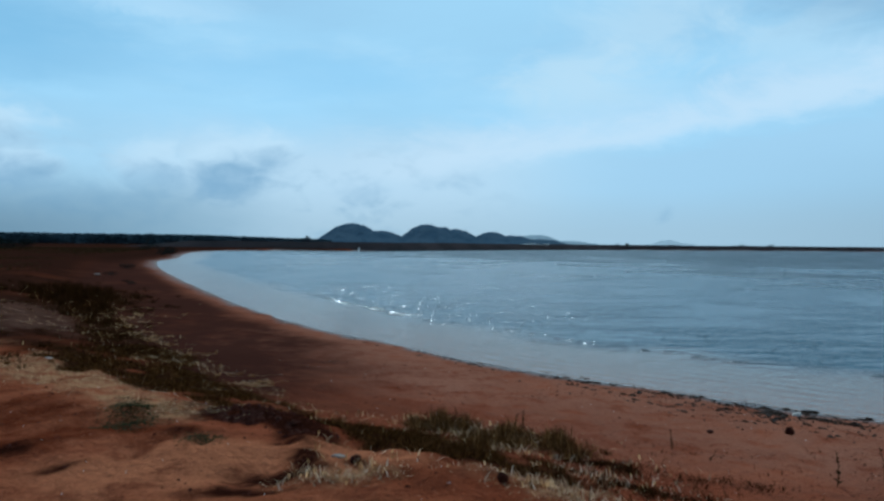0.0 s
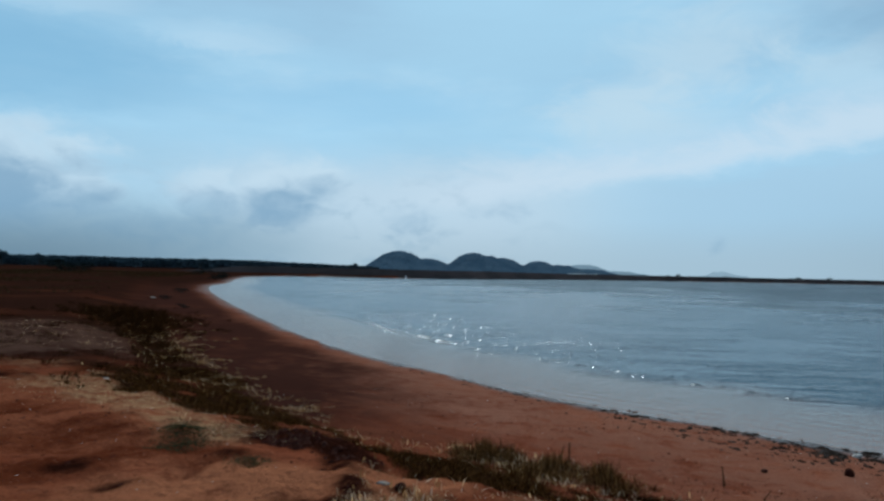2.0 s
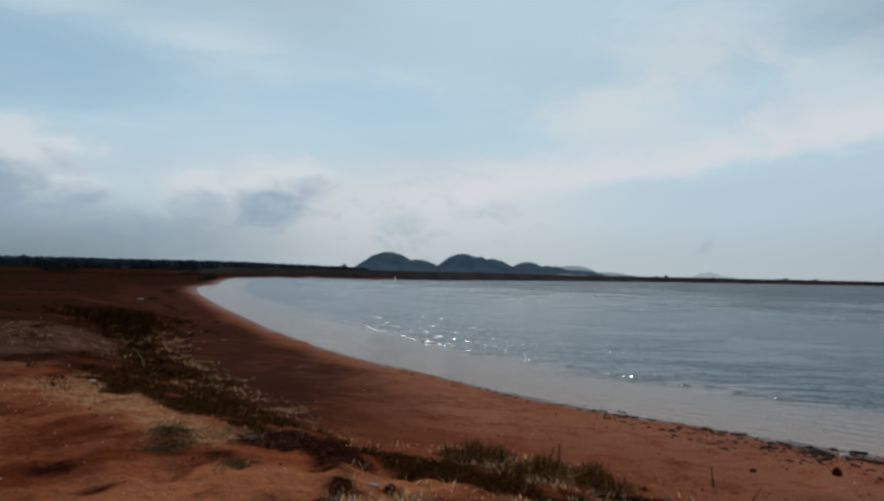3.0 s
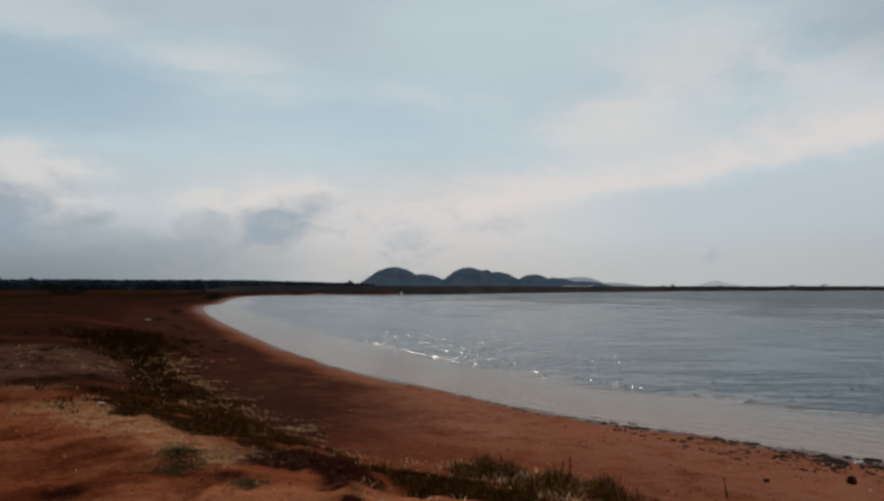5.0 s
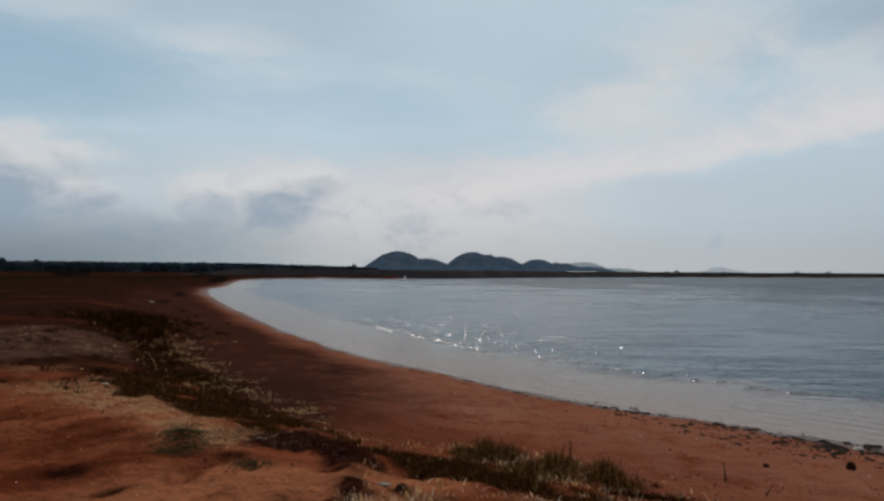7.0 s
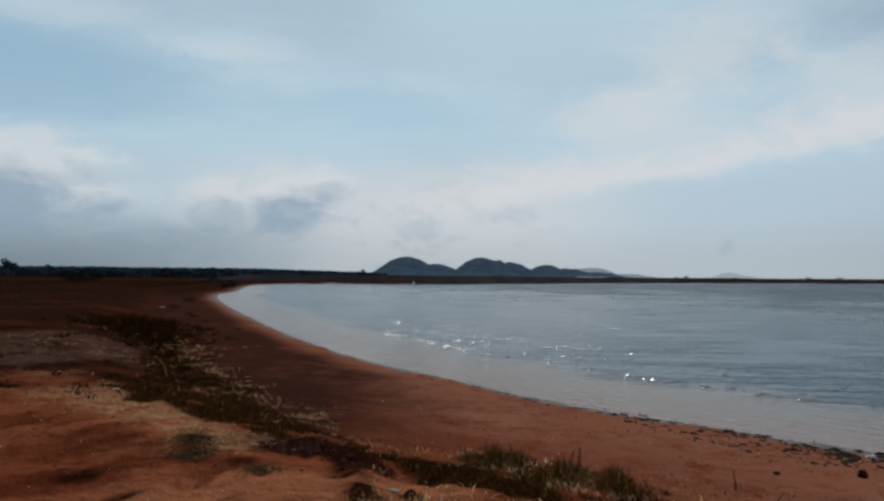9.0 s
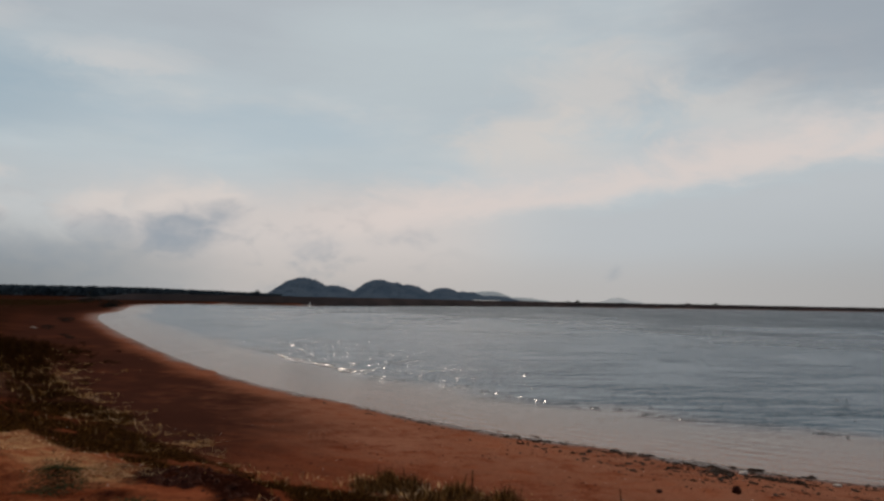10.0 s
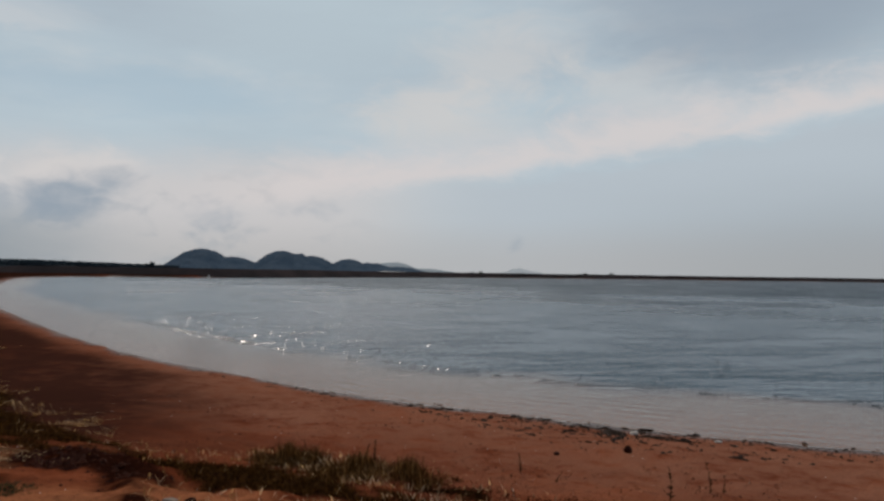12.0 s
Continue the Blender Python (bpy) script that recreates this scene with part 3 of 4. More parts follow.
# rises with distance from the origin and back from the shore
def far_dark_mask(x, y, s):
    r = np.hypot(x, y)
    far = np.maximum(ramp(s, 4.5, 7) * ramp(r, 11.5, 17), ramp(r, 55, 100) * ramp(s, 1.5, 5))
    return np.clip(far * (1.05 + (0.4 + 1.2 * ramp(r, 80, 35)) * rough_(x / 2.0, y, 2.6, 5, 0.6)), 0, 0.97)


def wet_mask(x, y, s):
    return ramp(s + 0.8 * rough_(x, y, 1.2, 4), 0.45, 0.0)


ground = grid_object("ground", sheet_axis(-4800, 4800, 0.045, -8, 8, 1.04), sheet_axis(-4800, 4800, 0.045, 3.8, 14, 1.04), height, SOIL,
                     dict(turf=turf_mask, pale=pale_mask, dark=dark_soil_shade_mask, dark_beach=dark_beach_mask, wet=wet_mask, scrub=far_dark_mask, tan=tan_mask, silt=silt_mask, rust=rust_mask, ash=ash_mask))
tagged(ground, "bare red-brown earth sloping as a beach to the lake", "ground", kind="structure")
water = grid_object("water", sheet_axis(-130, 560, 0.25, -9, 12, 1.05), sheet_axis(-90, 540, 0.25, 8, 24, 1.05),
                    lambda x, y, s: np.full(x.shape, LAKE_Z), LAKE,
                    dict(off=lambda x, y, s: -s, keep=lambda x, y, s: s < 2.5))
tagged(water, "calm blue-grey lake water with small wind ripples", "water", kind="structure")


def ridge_object(name, line, width, tall, mat, rows=9, wobble=0.3):
    """A long embankment of trapezoid section along a plan line."""
    q = spline(line, 16, closed=False)
    d = np.gradient(q, axis=0)
    nrm = np.stack([-d[:, 1], d[:, 0]], 1) / np.hypot(d[:, 0], d[:, 1])[:, None]
    bm = bmesh.new()
    rings = []
    for k, (p, n) in enumerate(zip(q, nrm)):
        ring = []
        for r in range(rows):
            o = (r / (rows - 1) - 0.5) * 2
            h = min(1.0, (1 - abs(o)) * 2.2) * tall * min(1.0, 0.1 + k / 30)
            h *= 1 + wobble * 0.3 * noise.noise((k * 0.35, r * 0.2, 3))
            ring.append(bm.verts.new((p[0] + n[0] * o * width / 2, p[1] + n[1] * o * width / 2, LAKE_Z - 0.4 + h)))
        rings.append(ring)
    for a_, b_ in zip(rings, rings[1:]):
        for r in range(rows - 1):
            bm.faces.new((a_[r], a_[r + 1], b_[r + 1], b_[r]))
    bm.normal_update()
    me = bpy.data.meshes.new(name)
    bm.to_mesh(me)
    bm.free()
    me.materials.append(mat)
    return new(name, me)


dike = ridge_object("embankment", [(-128, 268), (-100, 256), (-75, 246), (-22, 250), (8, 300), (80, 396), (176, 450), (292, 480), (412, 452), (535, 325)],
                    20, 3.3, DIKE)
tagged(dike, "long low earth embankment along the far lake shore", "embankment", kind="structure")


def hill_object(name, cx, cy, humps, mat, res=90):
    """A wooded hill as a height field summed from rounded humps (dx, dy, radius x, radius y, height)."""
    x0 = min(h[0] - 2.2 * h[2] for h in humps)
    x1 = max(h[0] + 2.2 * h[2] for h in humps)
    y0 = min(h[1] - 2.2 * h[3] for h in humps)
    y1 = max(h[1] + 2.2 * h[3] for h in humps)
    xs, ys = np.linspace(x0, x1, res * 2), np.linspace(y0, y1, res)
    gx, gy = np.meshgrid(xs, ys)
    z = np.zeros(gx.shape)
    for dx, dy, rx, ry, hh in humps:
        r2 = ((gx - dx) / rx) ** 2 + ((gy - dy) / ry) ** 2
        z = np.maximum(z, hh * np.exp(-r2 ** 1.25 * 0.9))
    z = z * (1 + 0.06 * rough_(gx, gy, 160.0, 3)) + np.minimum(z, 12) * (0.8 * rough_(gx, gy, 18.0, 4, 0.7) + 0.6 * rough_(gx + 50, gy, 9.0, 2)) - 3
    bm = bmesh.new()
    vs = [[bm.verts.new((cx + gx[j, i], cy + gy[j, i], z[j, i])) for i in range(len(xs))] for j in range(len(ys))]
    for j in range(len(ys) - 1):
        for i in range(len(xs) - 1):
            bm.faces.new((vs[j][i], vs[j][i + 1], vs[j + 1][i + 1], vs[j + 1][i]))
    me = bpy.data.meshes.new(name)
    bm.to_mesh(me)
    bm.free()
    me.shade_smooth()
    me.materials.append(mat)
    return new(name, me)


HAZY = "wooded hill beyond the lake with distance haze painted into its colour"
tagged(hill_object("hill", -338, 2664, [(0, 0, 106, 200, 78), (103, 0, 105, 180, 53)], HAZED_FOREST), HAZY, "hill", "row of hills", "structure")
tagged(hill_object("hill", -58, 2664, [(0, 0, 96, 200, 76), (60, 0, 62, 200, 67), (103, 0, 98, 200, 61)], HAZED_FOREST), HAZY, "hill", "row of hills", "structure")
tagged(hill_object("hill", 185, 2664, [(0, 0, 76, 200, 50), (82, 0, 84, 200, 38), (180, 0, 95, 200, 25), (240, 0, 70, 200, 13)], HAZED_FOREST), HAZY, "hill", "row of hills", "structure")
tagged(hill_object("hill", 505, 3820, [(0, 0, 130, 300, 58), (170, 0, 150, 200, 28)], HAZED_FAR_HILL, 50),
       "far-off hill painted pale blue with haze beyond the wooded ones", "hill", "row of hills", "structure")
tagged(hill_object("hill", 1219, 3822, [(0, 0, 52, 200, 36), (65, 0, 55, 200, 20), (-58, 0, 45, 200, 17)], HAZED_FAINT_HILL, 50),
       "hill painted faint and pale with haze far beyond the embankment", "hill", "row of hills", "structure")
# ---------------------------------------------------------------- helpers for things
def mesh_of(name, bm, mat, smooth=False):
    me = bpy.data.meshes.new(name)
    bm.to_mesh(me)
    bm.free()
    if smooth:
        me.shade_smooth()
    me.materials.append(mat)
    return me


def part(name, bm, mat, parent=None, label="", smooth=False):
    ob = new(name, mesh_of(name, bm, mat, smooth))
    ob.parent = parent
    if label:
        tagged(ob, label)
    return ob


def raw_mesh(name, verts, faces, mat):
    me = bpy.data.meshes.new(name)
    me.from_pydata(verts.tolist(), [], faces.tolist())
    me.materials.append(mat)
    return new(name, me)


def ground_z(x, y):
    return float(height(np.array([x]), np.array([y]))[0])


def lump(bm, size, seed, rough=0.35, levels=2):
    """An uneven stone or clod about the origin."""
    made = bmesh.ops.create_icosphere(bm, subdivisions=levels, radius=0.5)["verts"]
    for v in made:
        n = noise.noise(v.co * 2.1 + Vector((seed * 3.7, seed, 0))) + 0.5 * noise.noise(v.co * 5.0 + Vector((0, seed * 2.3, 0)))
        v.co *= 1 + rough * n
        v.co = Vector((v.co.x * size[0], v.co.y * size[1], v.co.z * size[2]))
    return made


def blades(name, x, y, tall, lean, wide, mat, rng, flat=False, lift=0.0, turn=None):
    """Many bent blades: each is a tapering strip of three faces, rooted on the ground."""
    n = len(x)
    z = height(x, y) - 0.006 + lift
    turn = rng.uniform(0, 2 * math.pi, n) if turn is None else turn
    dx, dy = np.cos(turn), np.sin(turn)
    face = rng.uniform(0, 2 * math.pi, n)
    wx, wy = np.cos(face) * wide / 2, np.sin(face) * wide / 2
    if flat:
        wx, wy = -dy * wide / 2, dx * wide / 2
    verts = np.zeros((n, 5, 3))
    for k, (up, out, w) in enumerate(((0, 0, 1), (0, 0, -1), (0.55, 0.3, -0.75), (0.55, 0.3, 0.75), (1.0, 1.0, 0.0))):
        verts[:, k, 0] = x + dx * lean * out + wx * w
        verts[:, k, 1] = y + dy * lean * out + wy * w
        verts[:, k, 2] = z + tall * up + (0.004 if flat and k in (2, 3) else 0)
    base = (np.arange(n) * 5)[:, None]
    me = bpy.data.meshes.new(name)
    quads, tris = base + np.array([0, 1, 2, 3]), base + np.array([3, 2, 4])
    me.vertices.add(n * 5)
    me.vertices.foreach_set("co", verts.astype(np.float32).ravel())
    me.loops.add(n * 7)
    me.loops.foreach_set("vertex_index", np.concatenate([quads, tris], 1).ravel().astype(np.int32))
    me.polygons.add(n * 2)
    start = np.arange(n)[:, None] * 7 + np.array([0, 4])
    me.polygons.foreach_set("loop_start", start.ravel().astype(np.int32))
    me.update(calc_edges=True)
    me.materials.append(mat)
    return new(name, me)


def scatter(rng, n, box, chance):
    """Random places in a box (x0, x1, y0, y1), kept with the given chance."""
    x, y = rng.uniform(box[0], box[1], n), rng.uniform(box[2], box[3], n)
    keep = rng.random(n) < chance(x, y, from_shore(x, y))
    return x[keep], y[keep]


# ---------------------------------------------------------------- grass, straw and scrub
def clumpy(x, y, size, lo, hi):
    return ramp(rough_(x + 40, y - 13, size, 2), lo, hi)


def tufts(rng, x, y, per, radius):
    """Blade roots gathered in tufts round the places x, y, and the way each blade leans: outwards."""
    n = len(x)
    k = rng.integers(per // 2, per * 3 // 2, n)
    i = np.repeat(np.arange(n), k)
    a_, r_ = rng.uniform(0, 2 * math.pi, len(i)), np.abs(rng.normal(0, 1, len(i))) * radius * rng.uniform(0.6, 1.5, n)[i]
    return x[i] + r_ * np.cos(a_), y[i] + r_ * np.sin(a_), a_ + rng.normal(0, 0.6, len(i)), rng.uniform(0.5, 1.5, n)[i]


rng = np.random.default_rng(11)
x, y = scatter(rng, 15000, (-6, 2.6, 5, 14), lambda x, y, s: turf_mask(x, y, s) ** 1.2 * (0.3 + 0.7 * clumpy(x, y, 0.4, -0.12, 0.15)))
x, y, turn, vig = tufts(rng, x, y, 38, 0.045)
tall = rng.uniform(0.015, 0.06, len(x)) * vig
tagged(blades("grass", x, y, tall, rng.uniform(0.015, 0.07, len(x)), rng.uniform(0.004, 0.009, len(x)), GRASS, rng, turn=turn),
       "low dark olive grass along the top of the beach", "grass", kind="stuff")
x, y = scatter(rng, 12000, (-24, -5, 9, 44), lambda x, y, s: turf_mask(x, y, s) * (0.3 + 0.7 * clumpy(x, y, 0.8, -0.15, 0.2)))
x, y, turn, vig = tufts(rng, x, y, 22, 0.10)
tagged(blades("grass", x, y, rng.uniform(0.02, 0.10, len(x)) * vig * (1 + 3.0 * spot(x, y, -13.6, 26.5, 1.8, 6.0, 26)), rng.uniform(0.04, 0.14, len(x)), rng.uniform(0.012, 0.024, len(x)), DARK_TUFT, rng, turn=turn),
       "dark olive grass clumps along the bank farther off", "grass", kind="stuff")

# tufts strewn over the bare land behind the strip
x, y = scatter(rng, 9000, (-17, -2.2, 7.5, 30), lambda x, y, s: ramp(s, 6.4, 7.6) * (0.04 + 0.9 * clumpy(x, y, 1.0, 0.05, 0.25)) * ramp(np.hypot(x, y), 8.5, 12.5) * 0.5)
x, y, turn, vig = tufts(rng, x, y, 16, 0.10)
tagged(blades("grass", x, y, rng.uniform(0.02, 0.09, len(x)) * vig, rng.uniform(0.03, 0.12, len(x)), rng.uniform(0.008, 0.018, len(x)), DARK_TUFT, rng, turn=turn),
       "dark grass tufts strewn over the bare land", "grass", kind="stuff")
x, y = scatter(rng, 16000, (-14, -2.2, 6.8, 24), lambda x, y, s: np.clip(pale_mask(x, y, s) * 0.5 + ash_mask(x, y, s) * 0.6, 0, 1) * (0.1 + 0.9 * clumpy(x, y, 0.6, -0.05, 0.2)) * 0.4)
x, y, turn, vig = tufts(rng, x, y, 9, 0.09)
tagged(blades("dry_grass", x, y, rng.uniform(0.005, 0.04, len(x)) * vig, rng.uniform(0.03, 0.09, len(x)), rng.uniform(0.005, 0.009, len(x)) * (0.7 + np.hypot(x, y) / 30), STRAW, rng, True, turn=turn),
       "thin dry grass lying on the pale sandy patches", "grass", kind="stuff")


def dry_edge(x, y, s):
    edge = np.interp(x, STRIP_X, STRIP_IN) - 0.15 + 0.5 * rough_(x, y, 1.6, 3)
    line = np.exp(-((s - edge) / 0.32) ** 2)
    clump = patches(x, y, ((-9.2, 20.3, 0.8, 2.2, 24, 1.2), (-5.2, 13.2, 0.6, 1.6, 22, 1.3), (-2.75, 10.0, 0.5, 0.8, 15, 1.4), (-1.6, 8.7, 0.5, 0.35, 0, 0.8), (-0.25, 8.2, 0.35, 0.25, 0, 1.0), (-6.9, 16.0, 0.5, 1.4, 22, 0.7)))
    return (0.18 * line + clump * 0.6) * (0.02 + 0.98 * clumpy(x, y, 0.35, 0.0, 0.22)) * ramp(x, 0.6, 0.2)


x, y = scatter(rng, 34000, (-11, 3, 5, 24), lambda x, y, s: dry_edge(x, y, s) * 0.9)
x, y, turn, vig = tufts(rng, x, y, 18, 0.07)
tagged(blades("dry_grass", x, y, rng.uniform(0.01, 0.06, len(x)) * vig, rng.uniform(0.03, 0.075, len(x)), rng.uniform(0.005, 0.009, len(x)) * (0.6 + np.hypot(x, y) / 30), STRAW, rng, True, turn=turn),
       "pale dry grass stalks at the edge of the beach", "grass", kind="stuff")
x, y = scatter(rng, 40000, (-16, 2.6, 5, 30), lambda x, y, s: turf_mask(x, y, s) * 0.40 * (0.2 + 0.8 * clumpy(x, y, 0.7, -0.05, 0.2)))
tagged(blades("dry_grass", x, y, rng.uniform(0.02, 0.09, len(x)), rng.uniform(0.02, 0.07, len(x)), rng.uniform(0.005, 0.009, len(x)) * (0.6 + np.hypot(x, y) / 24), STRAW, rng, True, 0.02),
       "single pale dry stalks among the dark grass", "grass", kind="stuff")


x, y = scatter(rng, 5200, (-0.7, 1.9, 6.8, 9.2), lambda x, y, s: tuft_spots(x, y) * (0.15 + 0.85 * clumpy(x, y, 0.35, -0.1, 0.2)))
x, y, turn, vig = tufts(rng, x, y, 24, 0.05)
tagged(blades("golden_grass", x, y, rng.uniform(0.02, 0.13, len(x)) * vig * (0.5 + 1.0 * clumpy(x, y, 0.25, -0.2, 0.25)), rng.uniform(0.02, 0.10, len(x)), rng.uniform(0.004, 0.008, len(x)), GOLD, rng, turn=turn),
       "golden-brown dry grass in bushy tufts on the strip", "grass", kind="stuff")


def straw_mats(x, y, s):
    m = (1.4 * spot(x, y, -2.6, 7.1, 0.40, 0.26, -20) + 1.0 * spot(x, y, -0.72, 5.05, 0.35, 0.18) + 1.1 * spot(x, y, 0.72, 4.95, 0.45, 0.24, -25)
         + 0.25 * spot(x, y, -4.4, 8.6, 1.4, 0.6, -25) + 0.8 * spot(x, y, 0.75, 7.75, 0.7, 0.4) + 0.5 * spot(x, y, 1.25, 5.8, 0.6, 0.4)
         + 0.2 * spot(x, y, -3.2, 7.6, 0.5, 0.4) + 0.5 * spot(x, y, -0.98, 6.1, 0.14, 0.25))
    return np.clip(m, 0, 1) * (0.1 + 0.9 * clumpy(x, y, 0.2, -0.1, 0.15))


x, y = scatter(rng, 220000, (-7, 2.6, 4.2, 10), straw_mats)
tagged(blades("straw", x, y, rng.uniform(0.0, 0.025, len(x)), rng.uniform(0.02, 0.07, len(x)), rng.uniform(0.003, 0.006, len(x)), STRAW, rng, True, 0.012),
       "loose mats of pale dry straw on the soil", "straw", kind="stuff")

# broad curled dry leaves among the grass
x, y = scatter(rng, 26000, (-1.4, 2.6, 4.4, 9.4), lambda x, y, s: np.clip(
    0.9 * spot(x, y, 0.55, 8.0, 0.35, 0.35) + 0.8 * spot(x, y, 0.78, 7.4, 0.3, 0.25) + 0.5 * spot(x, y, -0.1, 8.5, 0.5, 0.2) + 0.5 * spot(x, y, -0.6, 8.4, 0.3, 0.15)
    + 0.5 * spot(x, y, 0.25, 7.75, 0.35, 0.2) + 0.5 * spot(x, y, 1.0, 7.1, 0.35, 0.15) + 1.0 * spot(x, y, 1.25, 6.45, 0.30, 0.18) + 1.2 * spot(x, y, 0.85, 5.15, 0.35, 0.3) + 0.7 * spot(x, y, 1.75, 6.1, 0.4, 0.2) + 0.9 * spot(x, y, -0.70, 5.02, 0.28, 0.2) + 0.5 * spot(x, y, -0.98, 6.1, 0.12, 0.25) + 0.4 * spot(x, y, -0.55, 5.3, 0.3, 0.12)
    + 0.3 * spot(x, y, 1.9, 6.8, 0.4, 0.2), 0, 1) * (0.15 + 0.85 * clumpy(x, y, 0.2, -0.1, 0.2)) * 0.8)
tagged(blades("dry_leaves", x, y, rng.uniform(0.01, 0.085, len(x)), rng.uniform(0.03, 0.09, len(x)), rng.uniform(0.007, 0.015, len(x)), LEAF_LITTER, rng, True, 0.018),
       "curled pale dry leaves among the grass tufts", "leaf litter", kind="stuff")

# small dark weeds strewn over the slope
x, y = scatter(rng, 130000, (0.6, 5.2, 4.6, 8.2), lambda x, y, s: np.clip(
    spot(x, y, 1.85, 6.7, 0.28, 0.20) + 1.1 * spot(x, y, 2.68, 6.42, 0.30, 0.14) + 0.8 * spot(x, y, 1.5, 6.95, 0.3, 0.12) + 0.6 * spot(x, y, 1.35, 6.15, 0.45, 0.3)
    + 0.5 * spot(x, y, 1.75, 5.9, 0.45, 0.3) + 0.006, 0, 1) * (0.15 + 0.85 * clumpy(x, y, 0.25, -0.1, 0.2)))
tagged(blades("low_weed", x, y, rng.uniform(0.01, 0.07, len(x)), rng.uniform(0.02, 0.07, len(x)), rng.uniform(0.005, 0.010, len(x)), DARK_TUFT, rng),
       "small brown weeds in tufts on the red earth", "weed", kind="stuff")
x, y = scatter(rng, 50000, (-3.6, -1.6, 5.4, 7.4), lambda x, y, s: np.clip(spot(x, y, -2.98, 6.85, 0.17, 0.28, 22) + 0.6 * spot(x, y, -2.85, 6.45, 0.2, 0.2) + spot(x, y, -1.95, 5.78, 0.12, 0.10), 0, 1))
tagged(blades("green_weed", x, y, rng.uniform(0.01, 0.03, len(x)), rng.uniform(0.03, 0.06, len(x)), rng.uniform(0.006, 0.012, len(x)),
              plant("green_weed", ((0.030, 0.036, 0.018), (0.060, 0.064, 0.034))), rng),
       "small green weed patches on the soil", "weed", kind="stuff")
# scrub on the plain beyond
x, y = scatter(rng, 160000, (-110, -8, 14, 170), lambda x, y, s: ramp(s, 7, 10) * clumpy(x, y / 2, 4.0, -0.12, 0.2) * 0.6)
far = np.hypot(x, y)
tagged(blades("scrub", x, y, rng.uniform(0.03, 0.14, len(x)) * (0.7 + far / 120), rng.uniform(0.1, 0.5, len(x)), rng.uniform(0.02, 0.05, len(x)) * (0.7 + far / 50), WEED, rng),
       "low dark scrub over the flat land", "scrub", kind="stuff")


# ---------------------------------------------------------------- single weeds, stones, clods
def weed_stalk(x, y, tall, leaves, seed, label):
    r = random.Random(seed)
    root = new("weed_stalk")
    root.location = (x, y, ground_z(x, y) - 0.01)
    bm = bmesh.new()
    rings, bend = [], r.uniform(-0.06, 0.06)
    for k in range(6):
        f = k / 5
        rad = 0.006 * (1 - 0.7 * f)
        c = Vector((bend * f * f, 0.03 * math.sin(f * 3 + seed), tall * f))
        rings.append([bm.verts.new(c + Vector((rad * math.cos(i * 1.2566), rad * math.sin(i * 1.2566), 0))) for i in range(5)])
    for a_, b_ in zip(rings, rings[1:]):
        for i in range(5):
            bm.faces.new((a_[i], a_[(i + 1) % 5], b_[(i + 1) % 5], b_[i]))
    bm.faces.new(rings[-1])
    part("stem", bm, WEED, root)
    for k in range(leaves):
        f = 0.08 + 0.9 * (k / leaves) ** 1.2
        size = tall * r.uniform(0.12, 0.22) * (1.1 - 0.5 * f)
        w = size * 0.30
        bm = bmesh.new()
        pts = [(0, 0, 0), (size * 0.4, w, size * 0.25), (size, 0, size * 0.15), (size * 0.4, -w, size * 0.25), (size * 0.45, 0, size * 0.16)]
        vs = [bm.verts.new(q) for q in pts]
        for a_, b_ in ((0, 1), (1, 2), (2, 3), (3, 0)):
            bm.faces.new((vs[a_], vs[b_], vs[4]))
        bmesh.ops.transform(bm, matrix=Matrix.Translation((bend * f * f, 0.03 * math.sin(f * 3 + seed), tall * f)) @ pose(0, 0, 0, 0, -r.uniform(10, 50), k * 137 + r.uniform(-20, 20)), verts=bm.verts)
        part("leaf", bm, WEED, root)
    tagged(root, label, "weed", "single weeds on the beach")


weed_stalk(2.55, 7.74, 0.25, 16, 1, "dark dry weed with short leaves standing on the beach")
weed_stalk(2.82, 7.35, 0.15, 10, 2, "small dark weed standing on the bare beach")
weed_stalk(3.73, 6.62, 0.36, 9, 3, "tall thin dry weed stalk on the red earth")
weed_stalk(4.30, 6.85, 0.34, 8, 4, "tall thin dry weed stalk on the red earth")
weed_stalk(4.42, 6.75, 0.22, 7, 8, "short dry weed stalk on the red earth")
weed_stalk(0.98, 8.42, 0.27, 22, 5, "bushy dark weed spike rising from the grass strip")
weed_stalk(0.90, 8.50, 0.20, 18, 6, "bushy dark weed rising from the grass strip")
weed_stalk(0.20, 8.95, 0.16, 16, 7, "dark weed rising from the grass strip")
weed_stalk(-0.12, 9.05, 0.14, 16, 9, "dark weed rising from the grass strip")


def stone(name, x, y, size, turn, mat, label, category, seed, group="", sink=0.25):
    bm = bmesh.new()
    lump(bm, size, seed)
    ob = part(name, bm, mat)
    ob.matrix_world = pose(x, y, max(ground_z(x, y), LAKE_Z) + size[2] * (0.5 - sink), 0, 0, turn)
    return tagged(ob, label, category, group)


stone("clod", 4.45, 9.0, (0.14, 0.11, 0.12), 20, CLOD, "dark lump of earth lying on the beach", "clod", 1)
stone("clod", 3.40, 8.9, (0.10, 0.08, 0.05), 60, CLOD, "small dark lump of earth on the beach", "clod", 2)
stone("clod", 0.44, 4.95, (0.08, 0.08, 0.085), 0, CLOD, "dark lump of earth beside the straw", "clod", 3)
stone("white_stone", 5.14, 10.20, (0.14, 0.07, 0.06), 10, PALE_STONE, "whitish stone at the waterline among dark debris", "stone", 4)
stone("white_stone", 6.12, 9.50, (0.13, 0.06, 0.05), -15, PALE_STONE, "flat whitish stone at the waterline", "stone", 5)
